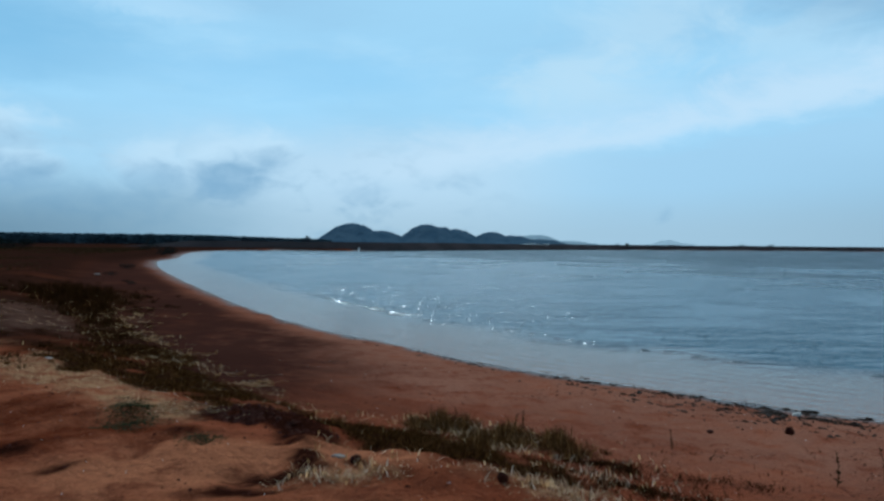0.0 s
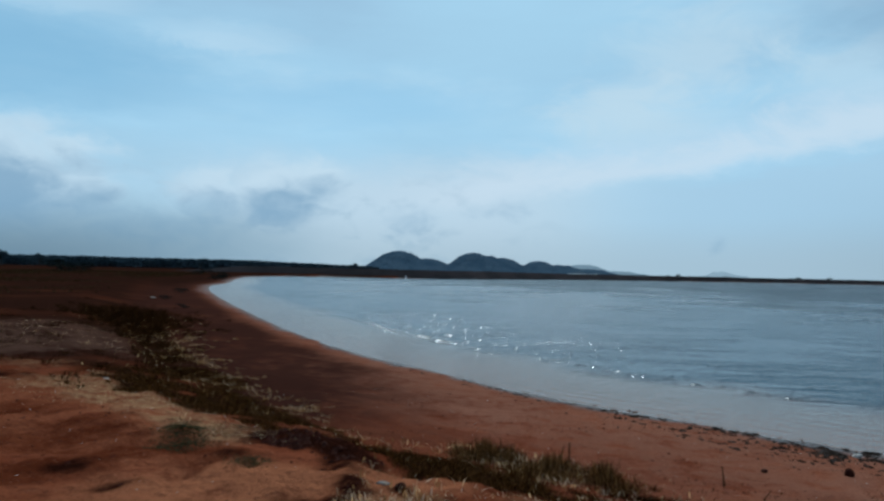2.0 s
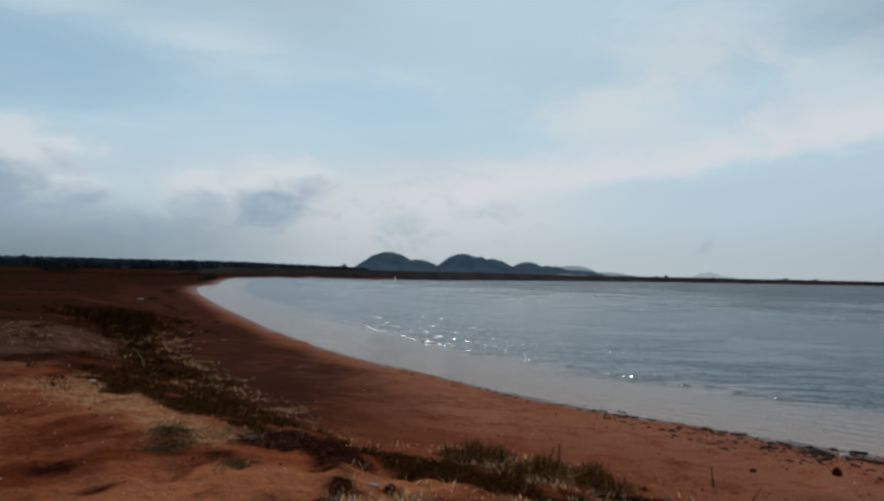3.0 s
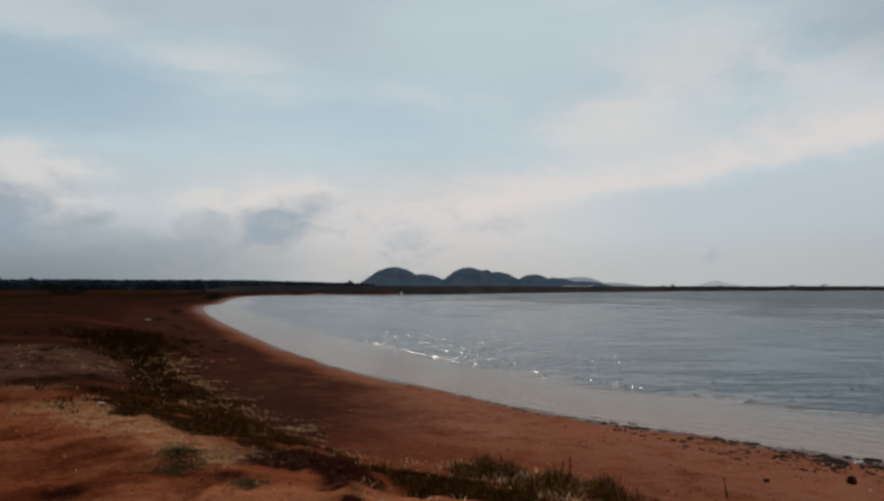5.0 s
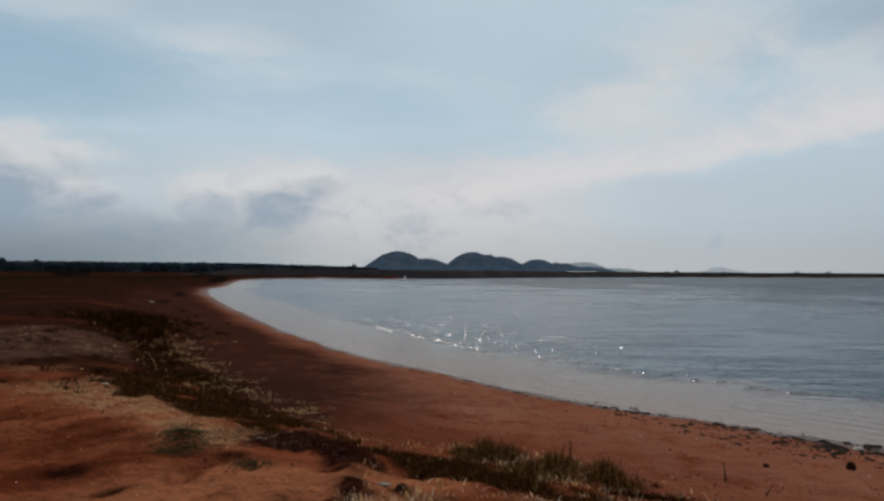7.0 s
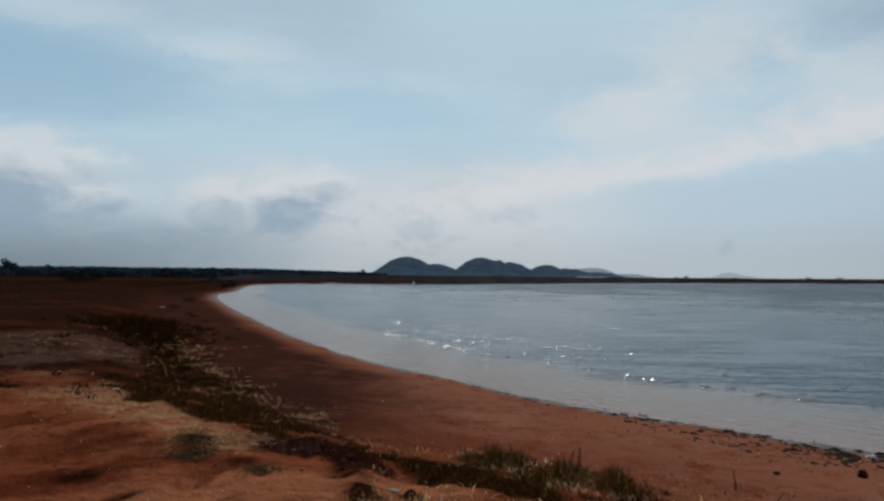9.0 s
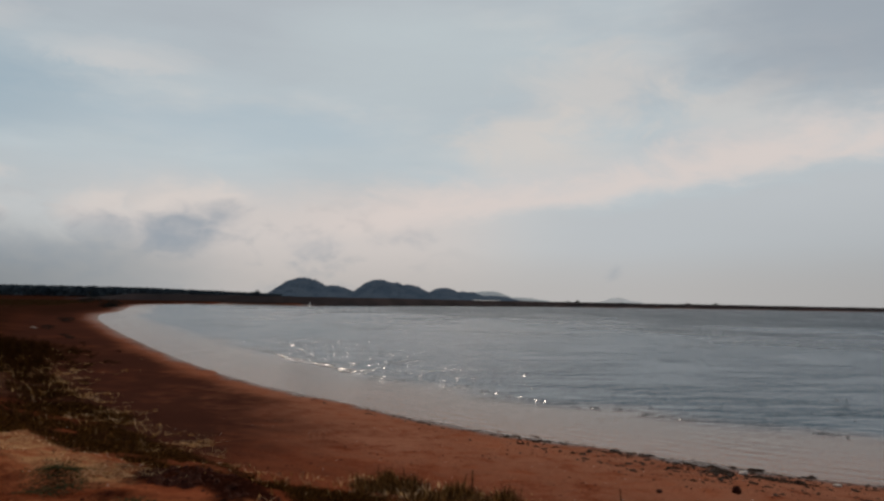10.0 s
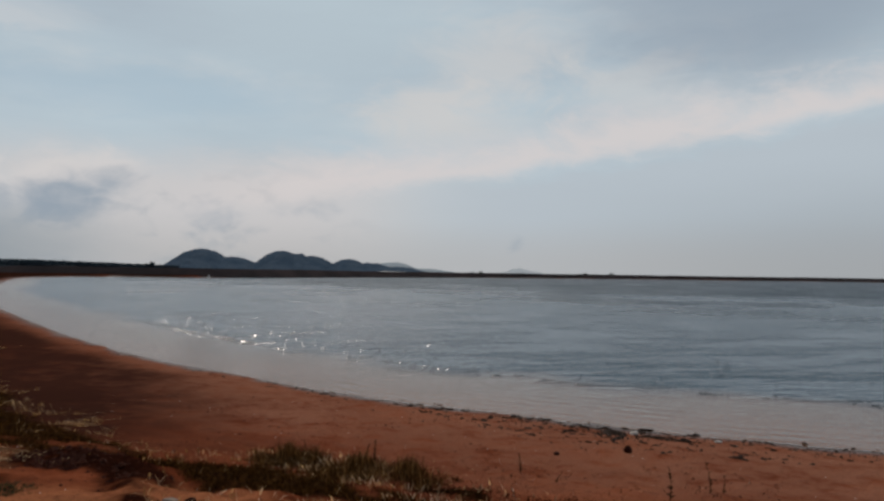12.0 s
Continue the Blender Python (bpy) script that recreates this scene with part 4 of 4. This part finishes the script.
stone("white_stone", -22.4, 46.0, (0.42, 0.25, 0.10), 0, GREY_STONE, "whitish stone beside the dark scrub", "stone", 6)
stone("white_stone", -5.51, 9.9, (0.13, 0.03, 0.03), 40, PALE_STONE, "long pale chip lying on the sandy soil", "stone", 7)
stone("grey_stone", -0.78, 5.40, (0.11, 0.035, 0.03), -10, GREY_STONE, "pale grey stone half buried in red soil", "stone", 8)
stone("grey_stone", -0.64, 5.34, (0.09, 0.07, 0.07), 30, CLOD, "dark stone beside a pale one", "stone", 9)

# a pale dry stick on the straw
bm = bmesh.new()
bmesh.ops.create_cone(bm, cap_ends=True, segments=6, radius1=0.008, radius2=0.004, depth=0.46)
for v in bm.verts:
    v.co.x += 0.02 * math.sin(v.co.z * 7)
stick = part("stick", bm, STRAW)
stick.matrix_world = pose(-2.43, 7.2, ground_z(-2.43, 7.2) + 0.045, 0, 88, -20)
tagged(stick, "thin pale dry stick lying across straw", "stick")

# ---------------------------------------------------------------- flotsam along the waterline
DEBRIS = "dark flat clump of washed-up weed on wet sand"
rng = np.random.default_rng(23)


def debris_chance(x, y, s):
    tide = np.exp(-((s - 0.25) / 0.22) ** 2) + 0.8 * np.exp(-((s - 0.9) / 0.6) ** 2) * ramp(x, 1.2, 4.2)
    return np.clip(tide * (0.25 + 0.75 * clumpy(x, y, 0.5, -0.1, 0.2)) * (0.35 + 0.65 * ramp(x, 0.5, 4)), 0, 1)


proto = []
for k in range(5):
    bm = bmesh.new()
    lump(bm, (1.9, 0.9, 0.8), k * 7 + 1, 1.1, 3)
    for v in bm.verts:
        v.co += 0.16 * noise.noise_vector(v.co * 4.3 + Vector((k, 0, 0)))
    proto.append(mesh_of("debris_clump", bm, FLOTSAM))
x, y = scatter(rng, 4200, (-2, 7.4, 8.2, 18), debris_chance)
order = np.argsort(-x)[:290]
for k in order:
    ob = new("debris_clump", proto[k % 5])
    size = float(rng.uniform(0.02, 0.055)) * (1.6 if rng.random() < 0.12 else 1)
    ob.matrix_world = pose(x[k], y[k], max(ground_z(x[k], y[k]), LAKE_Z) + size * 0.06, 0, 0, float(rng.uniform(-70, 0))) @ Matrix.Diagonal((size, size * float(rng.uniform(0.7, 1.3)), size * float(rng.uniform(0.35, 0.8)), 1))
    tagged(ob, DEBRIS, "debris", "flotsam along the waterline")
for cx, cy, size in ((4.93, 10.32, 0.13), (4.80, 10.38, 0.09), (4.72, 10.26, 0.10), (4.98, 10.22, 0.08), (4.85, 10.02, 0.09), (4.68, 10.08, 0.07), (5.3, 9.95, 0.10), (5.42, 9.86, 0.07), (4.6, 9.75, 0.07), (5.65, 9.6, 0.08)):
    ob = new("debris_clump", proto[int(cx * 10) % 5])
    ob.matrix_world = pose(cx, cy, max(ground_z(cx, cy), LAKE_Z) + size * 0.08, 0, 0, cx * 90) @ Matrix.Diagonal((size, size * 0.9, size * 0.5, 1))
    tagged(ob, "dark lump of washed-up weed in a heap at the waterline", "debris", "flotsam along the waterline")


def crumbs(name, x, y, size, mat, rng, sink=0.0):
    """Many little angular lumps: octahedra with uneven corners."""
    n = len(x)
    z = np.maximum(height(x, y), LAKE_Z)
    corner = np.array([(1, 0, 0), (0, 1, 0), (-1, 0, 0), (0, -1, 0), (0, 0, 0.8), (0, 0, -0.5)])
    verts = corner[None] * (size[:, None, None] * rng.uniform(0.5, 1.3, (n, 6, 3)))
    turn = rng.uniform(0, 6.28, n)
    vx = verts[..., 0] * 1.5 * np.cos(turn)[:, None] - verts[..., 1] * np.sin(turn)[:, None]
    vy = verts[..., 0] * 1.5 * np.sin(turn)[:, None] + verts[..., 1] * np.cos(turn)[:, None]
    verts = np.stack([vx + x[:, None], vy + y[:, None], verts[..., 2] + (z - sink * size)[:, None]], 2)
    tri = np.array([(0, 1, 4), (1, 2, 4), (2, 3, 4), (3, 0, 4), (1, 0, 5), (2, 1, 5), (3, 2, 5), (0, 3, 5)])
    faces = (np.arange(n) * 6)[:, None, None] + tri[None]
    return raw_mesh(name, verts.reshape(-1, 3), faces.reshape(-1, 3), mat)


x, y = scatter(rng, 140000, (-14, 9.5, 8, 40), lambda x, y, s: debris_chance(x, y, s) * 0.9)
tagged(crumbs("fine_debris", x, y, rng.uniform(0.006, 0.03, len(x)) * rng.uniform(0.5, 1.3, len(x)), FLOTSAM, rng), "fine dark flotsam strewn along the waterline", "debris", kind="stuff")
x, y = scatter(rng, 9000, (4.0, 6.4, 9.2, 10.8), lambda x, y, s: np.clip(spot(x, y, 4.85, 10.25, 0.28, 0.16) + spot(x, y, 5.4, 9.85, 0.4, 0.1, -40) + 0.5 * spot(x, y, 4.7, 9.85, 0.3, 0.12), 0, 1) * clumpy(x, y, 0.15, -0.2, 0.2))
tagged(crumbs("fine_debris", x, y, rng.uniform(0.006, 0.028, len(x)), FLOTSAM, rng), "crumbled dark weed heaped at the waterline", "debris", kind="stuff")
x, y = scatter(rng, 5000, (-7, 6, 4, 14), lambda x, y, s: ramp(s, 0.3, 1.0) * clumpy(x, y, 0.8, -0.2, 0.3))
tagged(crumbs("crumbs_of_earth", x, y, rng.uniform(0.004, 0.022, len(x)) * rng.uniform(0.5, 1, len(x)), CLOD, rng), "small dark crumbs of earth on the ground", "soil", kind="stuff")
x, y = scatter(rng, 700, (-7, 8, 4, 14), lambda x, y, s: ramp(s, 0.2, 1.0) * 0.5)
tagged(crumbs("pebbles", x, y, rng.uniform(0.003, 0.009, len(x)), PALE_STONE, rng), "tiny pale pebbles and shell bits", "pebble", kind="stuff")


x, y = scatter(rng, 60000, (-5.5, 1.2, 4.2, 8.5), lambda x, y, s: np.maximum(dark_soil_shade_mask(x, y, s) ** 2, 0.5 * rust_mask(x, y, s) * spot(x, y, -1.35, 6.4, 0.45, 0.5)) * ramp(s, 7.0, 7.6) * (0.1 + 0.9 * clumpy(x, y, 0.2, -0.1, 0.2)) * (0.06 + 0.94 * spot(x, y, -1.6, 6.75, 0.8, 0.7)))
tagged(crumbs("clods", x, y, rng.uniform(0.008, 0.036, len(x)) * rng.uniform(0.3, 1.5, len(x)) * np.where(spot(x, y, -1.6, 6.75, 0.8, 0.7) > 0.3, 1.2, 0.6), CLOD, rng, 0.2), "dark crumbly clods heaped on the bank", "soil", kind="stuff")

# ---------------------------------------------------------------- small wave crests off the shore
def crest_band(x, y, s):
    off = -s + 0.9 * rough_(x, y, 3.0, 3)
    column = 1 + 0.8 * np.exp(-((np.degrees(np.arctan2(x, y)) + 5) / 4) ** 2)
    lineup = np.exp(-((off - 4.2) / 0.22) ** 2) + 0.055 * column * ramp(off, 3.8, 4.6) * ramp(off, 13.0, 5.0)
    lineup = lineup * ramp(np.degrees(np.arctan2(x, y)), -11.5, -7.5)
    lineup = lineup + 0.06 * np.exp(-((-s - 0.2) / 0.08) ** 2) * ramp(x, 0.5, 2) * ramp(x, 5.5, 4)
    return lineup * (0.06 + 0.94 * clumpy(x, y, 0.5, -0.05, 0.25)) * (s < -0.05) * (0.30 + 0.70 * ramp(x, 5.0, 0.0))


legs = [(a_, b_) for a_, b_ in zip(SHORE_LINE, np.roll(SHORE_LINE, -1, 0)) if -13 < a_[0] < 13 and 5 < a_[1] < 45]
a_, b_ = (np.array(q) for q in zip(*legs))
span = np.hypot(*(b_ - a_).T)
pick = rng.choice(len(span), 1000000, p=span / span.sum())
off, along = rng.uniform(0.05, 11.5, len(pick)), rng.random(len(pick))
d = (b_ - a_)[pick] / span[pick][:, None]
x = a_[pick, 0] + d[:, 0] * along * span[pick] + d[:, 1] * off
y = a_[pick, 1] + d[:, 1] * along * span[pick] - d[:, 0] * off
keep = rng.random(len(x)) < crest_band(x, y, -off) * 0.22
x, y = x[keep], y[keep]
n = len(x)
# each wavelet is a short ridge: a face towards the shore, one away from it, and pointed ends
lng, wid = rng.uniform(0.018, 0.055, n) * (1 + 0.4 * ramp(x, 1, 6)), rng.uniform(0.010, 0.019, n)
broad = np.clip(np.hypot(x, y) / 18, 0.8, 1.3)
lng, wid = lng * broad, wid * broad
hgt = wid * np.tan(np.radians(np.clip(rng.normal(23, 6, n), 4, 40)))
turn = rng.normal(0.0, 0.45, n)
local = np.array([(-1, 0, 0), (-0.5, -1, 0), (0.5, -1, 0), (1, 0, 0), (0.5, 1.4, 0), (-0.5, 1.4, 0), (-0.4, 0, 1), (0.4, 0, 1)])
v = local[None] * np.stack([lng, wid, hgt], 1)[:, None]
vx = v[..., 0] * np.cos(turn)[:, None] - v[..., 1] * np.sin(turn)[:, None] + x[:, None]
vy = v[..., 0] * np.sin(turn)[:, None] + v[..., 1] * np.cos(turn)[:, None] + y[:, None]
tri = np.array([(1, 2, 7), (1, 7, 6), (0, 1, 6), (2, 3, 7), (3, 4, 7), (4, 5, 6), (4, 6, 7), (5, 0, 6)])
faces = (np.arange(n) * 8)[:, None, None] + tri[None]
tagged(raw_mesh("wave_crests", np.stack([vx, vy, v[..., 2] + LAKE_Z + 0.001], 2).reshape(-1, 3), faces.reshape(-1, 3), RIPPLE),
       "small glinting wavelets where the shallows begin", "water", kind="stuff")

# ---------------------------------------------------------------- trees, woods, far buildings
def polar(az, dist):
    return dist * math.sin(radians(az)), dist * math.cos(radians(az))


def crown_mesh(name, clumps, leaves, rng, leaf, mat=LEAF):
    """A crown of many small leaf blades gathered in clumps; clumps: rows of x, y, z, radius x, radius z."""
    c = clumps[rng.integers(0, len(clumps), leaves)]
    d = rng.normal(size=(leaves, 3))
    d /= np.linalg.norm(d, axis=1)[:, None]
    d *= rng.uniform(0.35, 1.0, leaves)[:, None] ** 0.5
    p = c[:, :3] + d * c[:, [3, 3, 4]]
    a_, b_ = rng.normal(size=(2, leaves, 3))
    a_ *= leaf / np.linalg.norm(a_, axis=1)[:, None]
    b_ *= leaf * 0.6 / np.linalg.norm(b_, axis=1)[:, None]
    verts = np.stack([p - a_, p - b_, p + a_, p + b_], 1).reshape(-1, 3)
    me = bpy.data.meshes.new(name)
    me.from_pydata(verts.tolist(), [], (np.arange(leaves)[:, None] * 4 + np.arange(4)).tolist())
    me.materials.append(mat)
    return me


def limb(bm, a_, b_, r0, r1):
    a_, b_ = Vector(a_), Vector(b_)
    q = (b_ - a_).to_track_quat("Z", "Y").to_matrix()
    rings = [[bm.verts.new(c + q @ Vector((r * math.cos(i * 1.0472), r * math.sin(i * 1.0472), 0))) for i in range(6)] for c, r in ((a_, r0), ((a_ + b_) / 2 + Vector((r0 * 0.6, 0, 0)), (r0 + r1) / 2), (b_, r1))]
    for s_, e_ in zip(rings, rings[1:]):
        for i in range(6):
            bm.faces.new((s_[i], s_[(i + 1) % 6], e_[(i + 1) % 6], e_[i]))


def tree(x, y, z, tall, spread, seed, label, group, low=0.5, mat=LEAF):
    rng = np.random.default_rng(seed)
    root = new("tree")
    root.location = (x, y, z)
    bm = bmesh.new()
    limb(bm, (0, 0, -0.3), (0.1, 0, tall * 0.55), tall * 0.035, tall * 0.02)
    trunk = part("trunk", bm, BARK, root)
    clumps = []
    for k in range(7):
        a_ = k * 2.4 + rng.uniform(-0.4, 0.4)
        out, bushy = spread * rng.uniform(0.25, 0.62) * (0.6 if low < 0.2 else 1), 1.6 if low < 0.2 else 1.0
        tip = (math.cos(a_) * out, math.sin(a_) * out, tall * rng.uniform(low, 0.82 if bushy == 1 else 0.62))
        bm = bmesh.new()
        limb(bm, (0.05, 0, tall * rng.uniform(0.2, 0.5)), tip, tall * 0.014, tall * 0.006)
        part("limb", bm, BARK, trunk)
        clumps.append((*tip, spread * rng.uniform(0.25, 0.42), tall * rng.uniform(0.12, 0.2) * bushy))
    crown = new("crown", crown_mesh("crown", np.array(clumps), 1100, rng, tall * 0.05, mat))
    crown.parent = root
    return tagged(root, label, "tree", group)


DIKE_TOP = LAKE_Z - 0.4 + 3.25
for k, (az, dist, tall, spread) in enumerate(((13.9, 415, 1.3, 2.4), (14.65, 420, 1.9, 2.8), (18.0, 452, 1.3, 2.4), (22.5, 498, 1.3, 2.6), (22.95, 500, 1.8, 3.2), (24.9, 515, 2.0, 5.0))):
    x, y = polar(az, dist)
    tree(x, y, DIKE_TOP - 0.3, tall, spread, 40 + k, "small dark bushy tree standing on the far embankment", "trees on the embankment", 0.12)
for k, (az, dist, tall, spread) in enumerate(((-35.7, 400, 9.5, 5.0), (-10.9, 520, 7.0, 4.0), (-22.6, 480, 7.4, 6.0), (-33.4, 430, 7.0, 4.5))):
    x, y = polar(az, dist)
    tree(x, y, ground_z(x, y), tall, spread, 60 + k, "dark round-crowned tree at the edge of the woods", "trees at the edge of the woods", mat=HAZED_WOODS)
for k, (az, dist, tall, spread) in enumerate(((-32.2, 180, 3.6, 7.0), (-30.6, 190, 2.6, 5.0), (-21.2, 150, 1.9, 4.0), (-21.4, 132, 1.3, 3.0), (-22.6, 160, 1.6, 4.5), (-23.98, 65, 0.55, 1.3), (-25.1, 50.5, 0.35, 0.9), (-23.87, 41, 0.3, 0.7))):
    x, y = polar(az, dist)
    tree(x, y, ground_z(x, y), tall, spread, 80 + k, "low dark bush on the flat land by the lake", "bushes on the plain", 0.12)

rng = np.random.default_rng(31)
clumps = []
for k in range(820):
    az, dist = rng.uniform(-47, -9.5), rng.uniform(520, 640)
    x, y = polar(az, dist)
    rise = (1.65 + dist * math.tan(radians(0.56 if az < -19 else 0.56 - 0.030 * (az + 19)))) * rng.uniform(0.88, 1.01)
    w = rng.uniform(2.5, 6.0)
    for h in (0.25, 0.55, 0.82):
        clumps.append((x + rng.normal() * 2, y + rng.normal() * 3, rise * h, w, rise * 0.2))
woods = new("far_woods", crown_mesh("far_woods", np.array(clumps), 90000, rng, 1.1, HAZED_WOODS))
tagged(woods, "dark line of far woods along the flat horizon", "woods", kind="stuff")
clumps = []
for k in range(260):
    az = rng.uniform(-12, 46)
    dist = np.interp(az, (-12, -6, 0, 11.5, 22, 32, 43, 46), (258, 252, 300, 400, 480, 560, 600, 600)) + rng.uniform(-5, 5)
    x, y = polar(az, float(dist))
    clumps.append((x, y, DIKE_TOP - rng.uniform(0.2, 1.4), rng.uniform(0.8, 2.4), rng.uniform(0.25, 0.5)))
tagged(new("bank_scrub", crown_mesh("bank_scrub", np.array(clumps), 16000, rng, 0.22)), "low scrub growing along the far embankment", "scrub", kind="stuff")


def box(bm, x0, x1, y0, y1, z0, z1):
    vs = bmesh.ops.create_cube(bm, size=1)["verts"]
    for v in vs:
        v.co = Vector((x0 if v.co.x < 0 else x1, y0 if v.co.y < 0 else y1, z0 if v.co.z < 0 else z1))


def long_shed(az, dist, length, eaves, turn):
    x, y = polar(az, dist)
    root = new("long_shed")
    root.matrix_world = pose(x, y, ground_z(x, y), 0, 0, turn)
    h = length / 2
    bm = bmesh.new()
    box(bm, -h, h, -4, 4, -0.2, eaves)
    wall = part("wall", bm, WALL_PAINT, root)
    bm = bmesh.new()
    lo = [bm.verts.new((sx, sy, sz)) for sx in (-h - 0.5, h + 0.5) for sy, sz in ((-4.6, eaves - 0.1), (0, eaves + 0.8), (4.6, eaves - 0.1))]
    hi = [bm.verts.new(v.co + Vector((0, 0, 0.15))) for v in lo]
    for q in ((0, 1, 4, 3), (1, 2, 5, 4)):
        bm.faces.new([hi[i] for i in q])
        bm.faces.new([lo[i] for i in reversed(q)])
    for i, j in ((0, 1), (1, 2), (2, 5), (5, 4), (4, 3), (3, 0)):
        bm.faces.new((lo[i], lo[j], hi[j], hi[i]))
    part("roof", bm, WHITE_PAINT, root, "white sheet roof")
    for k in range(6):
        bm = bmesh.new()
        cx = -h + length * (k + 0.5) / 6
        box(bm, cx - 1.2, cx + 1.2, -4.06, -3.98, 0.5, eaves - 0.5)
        part("opening", bm, DARK_METAL, wall)
    tagged(root, "long low farm shed with a white roof beyond the embankment", "shed")


long_shed(7.48, 640, 25, 1.7, -7.5)

# white marker post in the shallows under the embankment
post = new("marker_post")
post.location = (-27.0, 230.5, LAKE_Z - 0.35)
bm = bmesh.new()
bmesh.ops.create_cone(bm, cap_ends=True, segments=10, radius1=0.22, radius2=0.20, depth=1.1, matrix=Matrix.Translation((0, 0, 0.55)))
part("shaft", bm, WHITE_PAINT, post)
bm = bmesh.new()
bmesh.ops.create_cone(bm, cap_ends=True, segments=10, radius1=0.26, radius2=0.05, depth=0.3, matrix=Matrix.Translation((0, 0, 1.25)))
part("cap", bm, WHITE_PAINT, post)
tagged(post, "short white marker post standing in the shallows", "post")
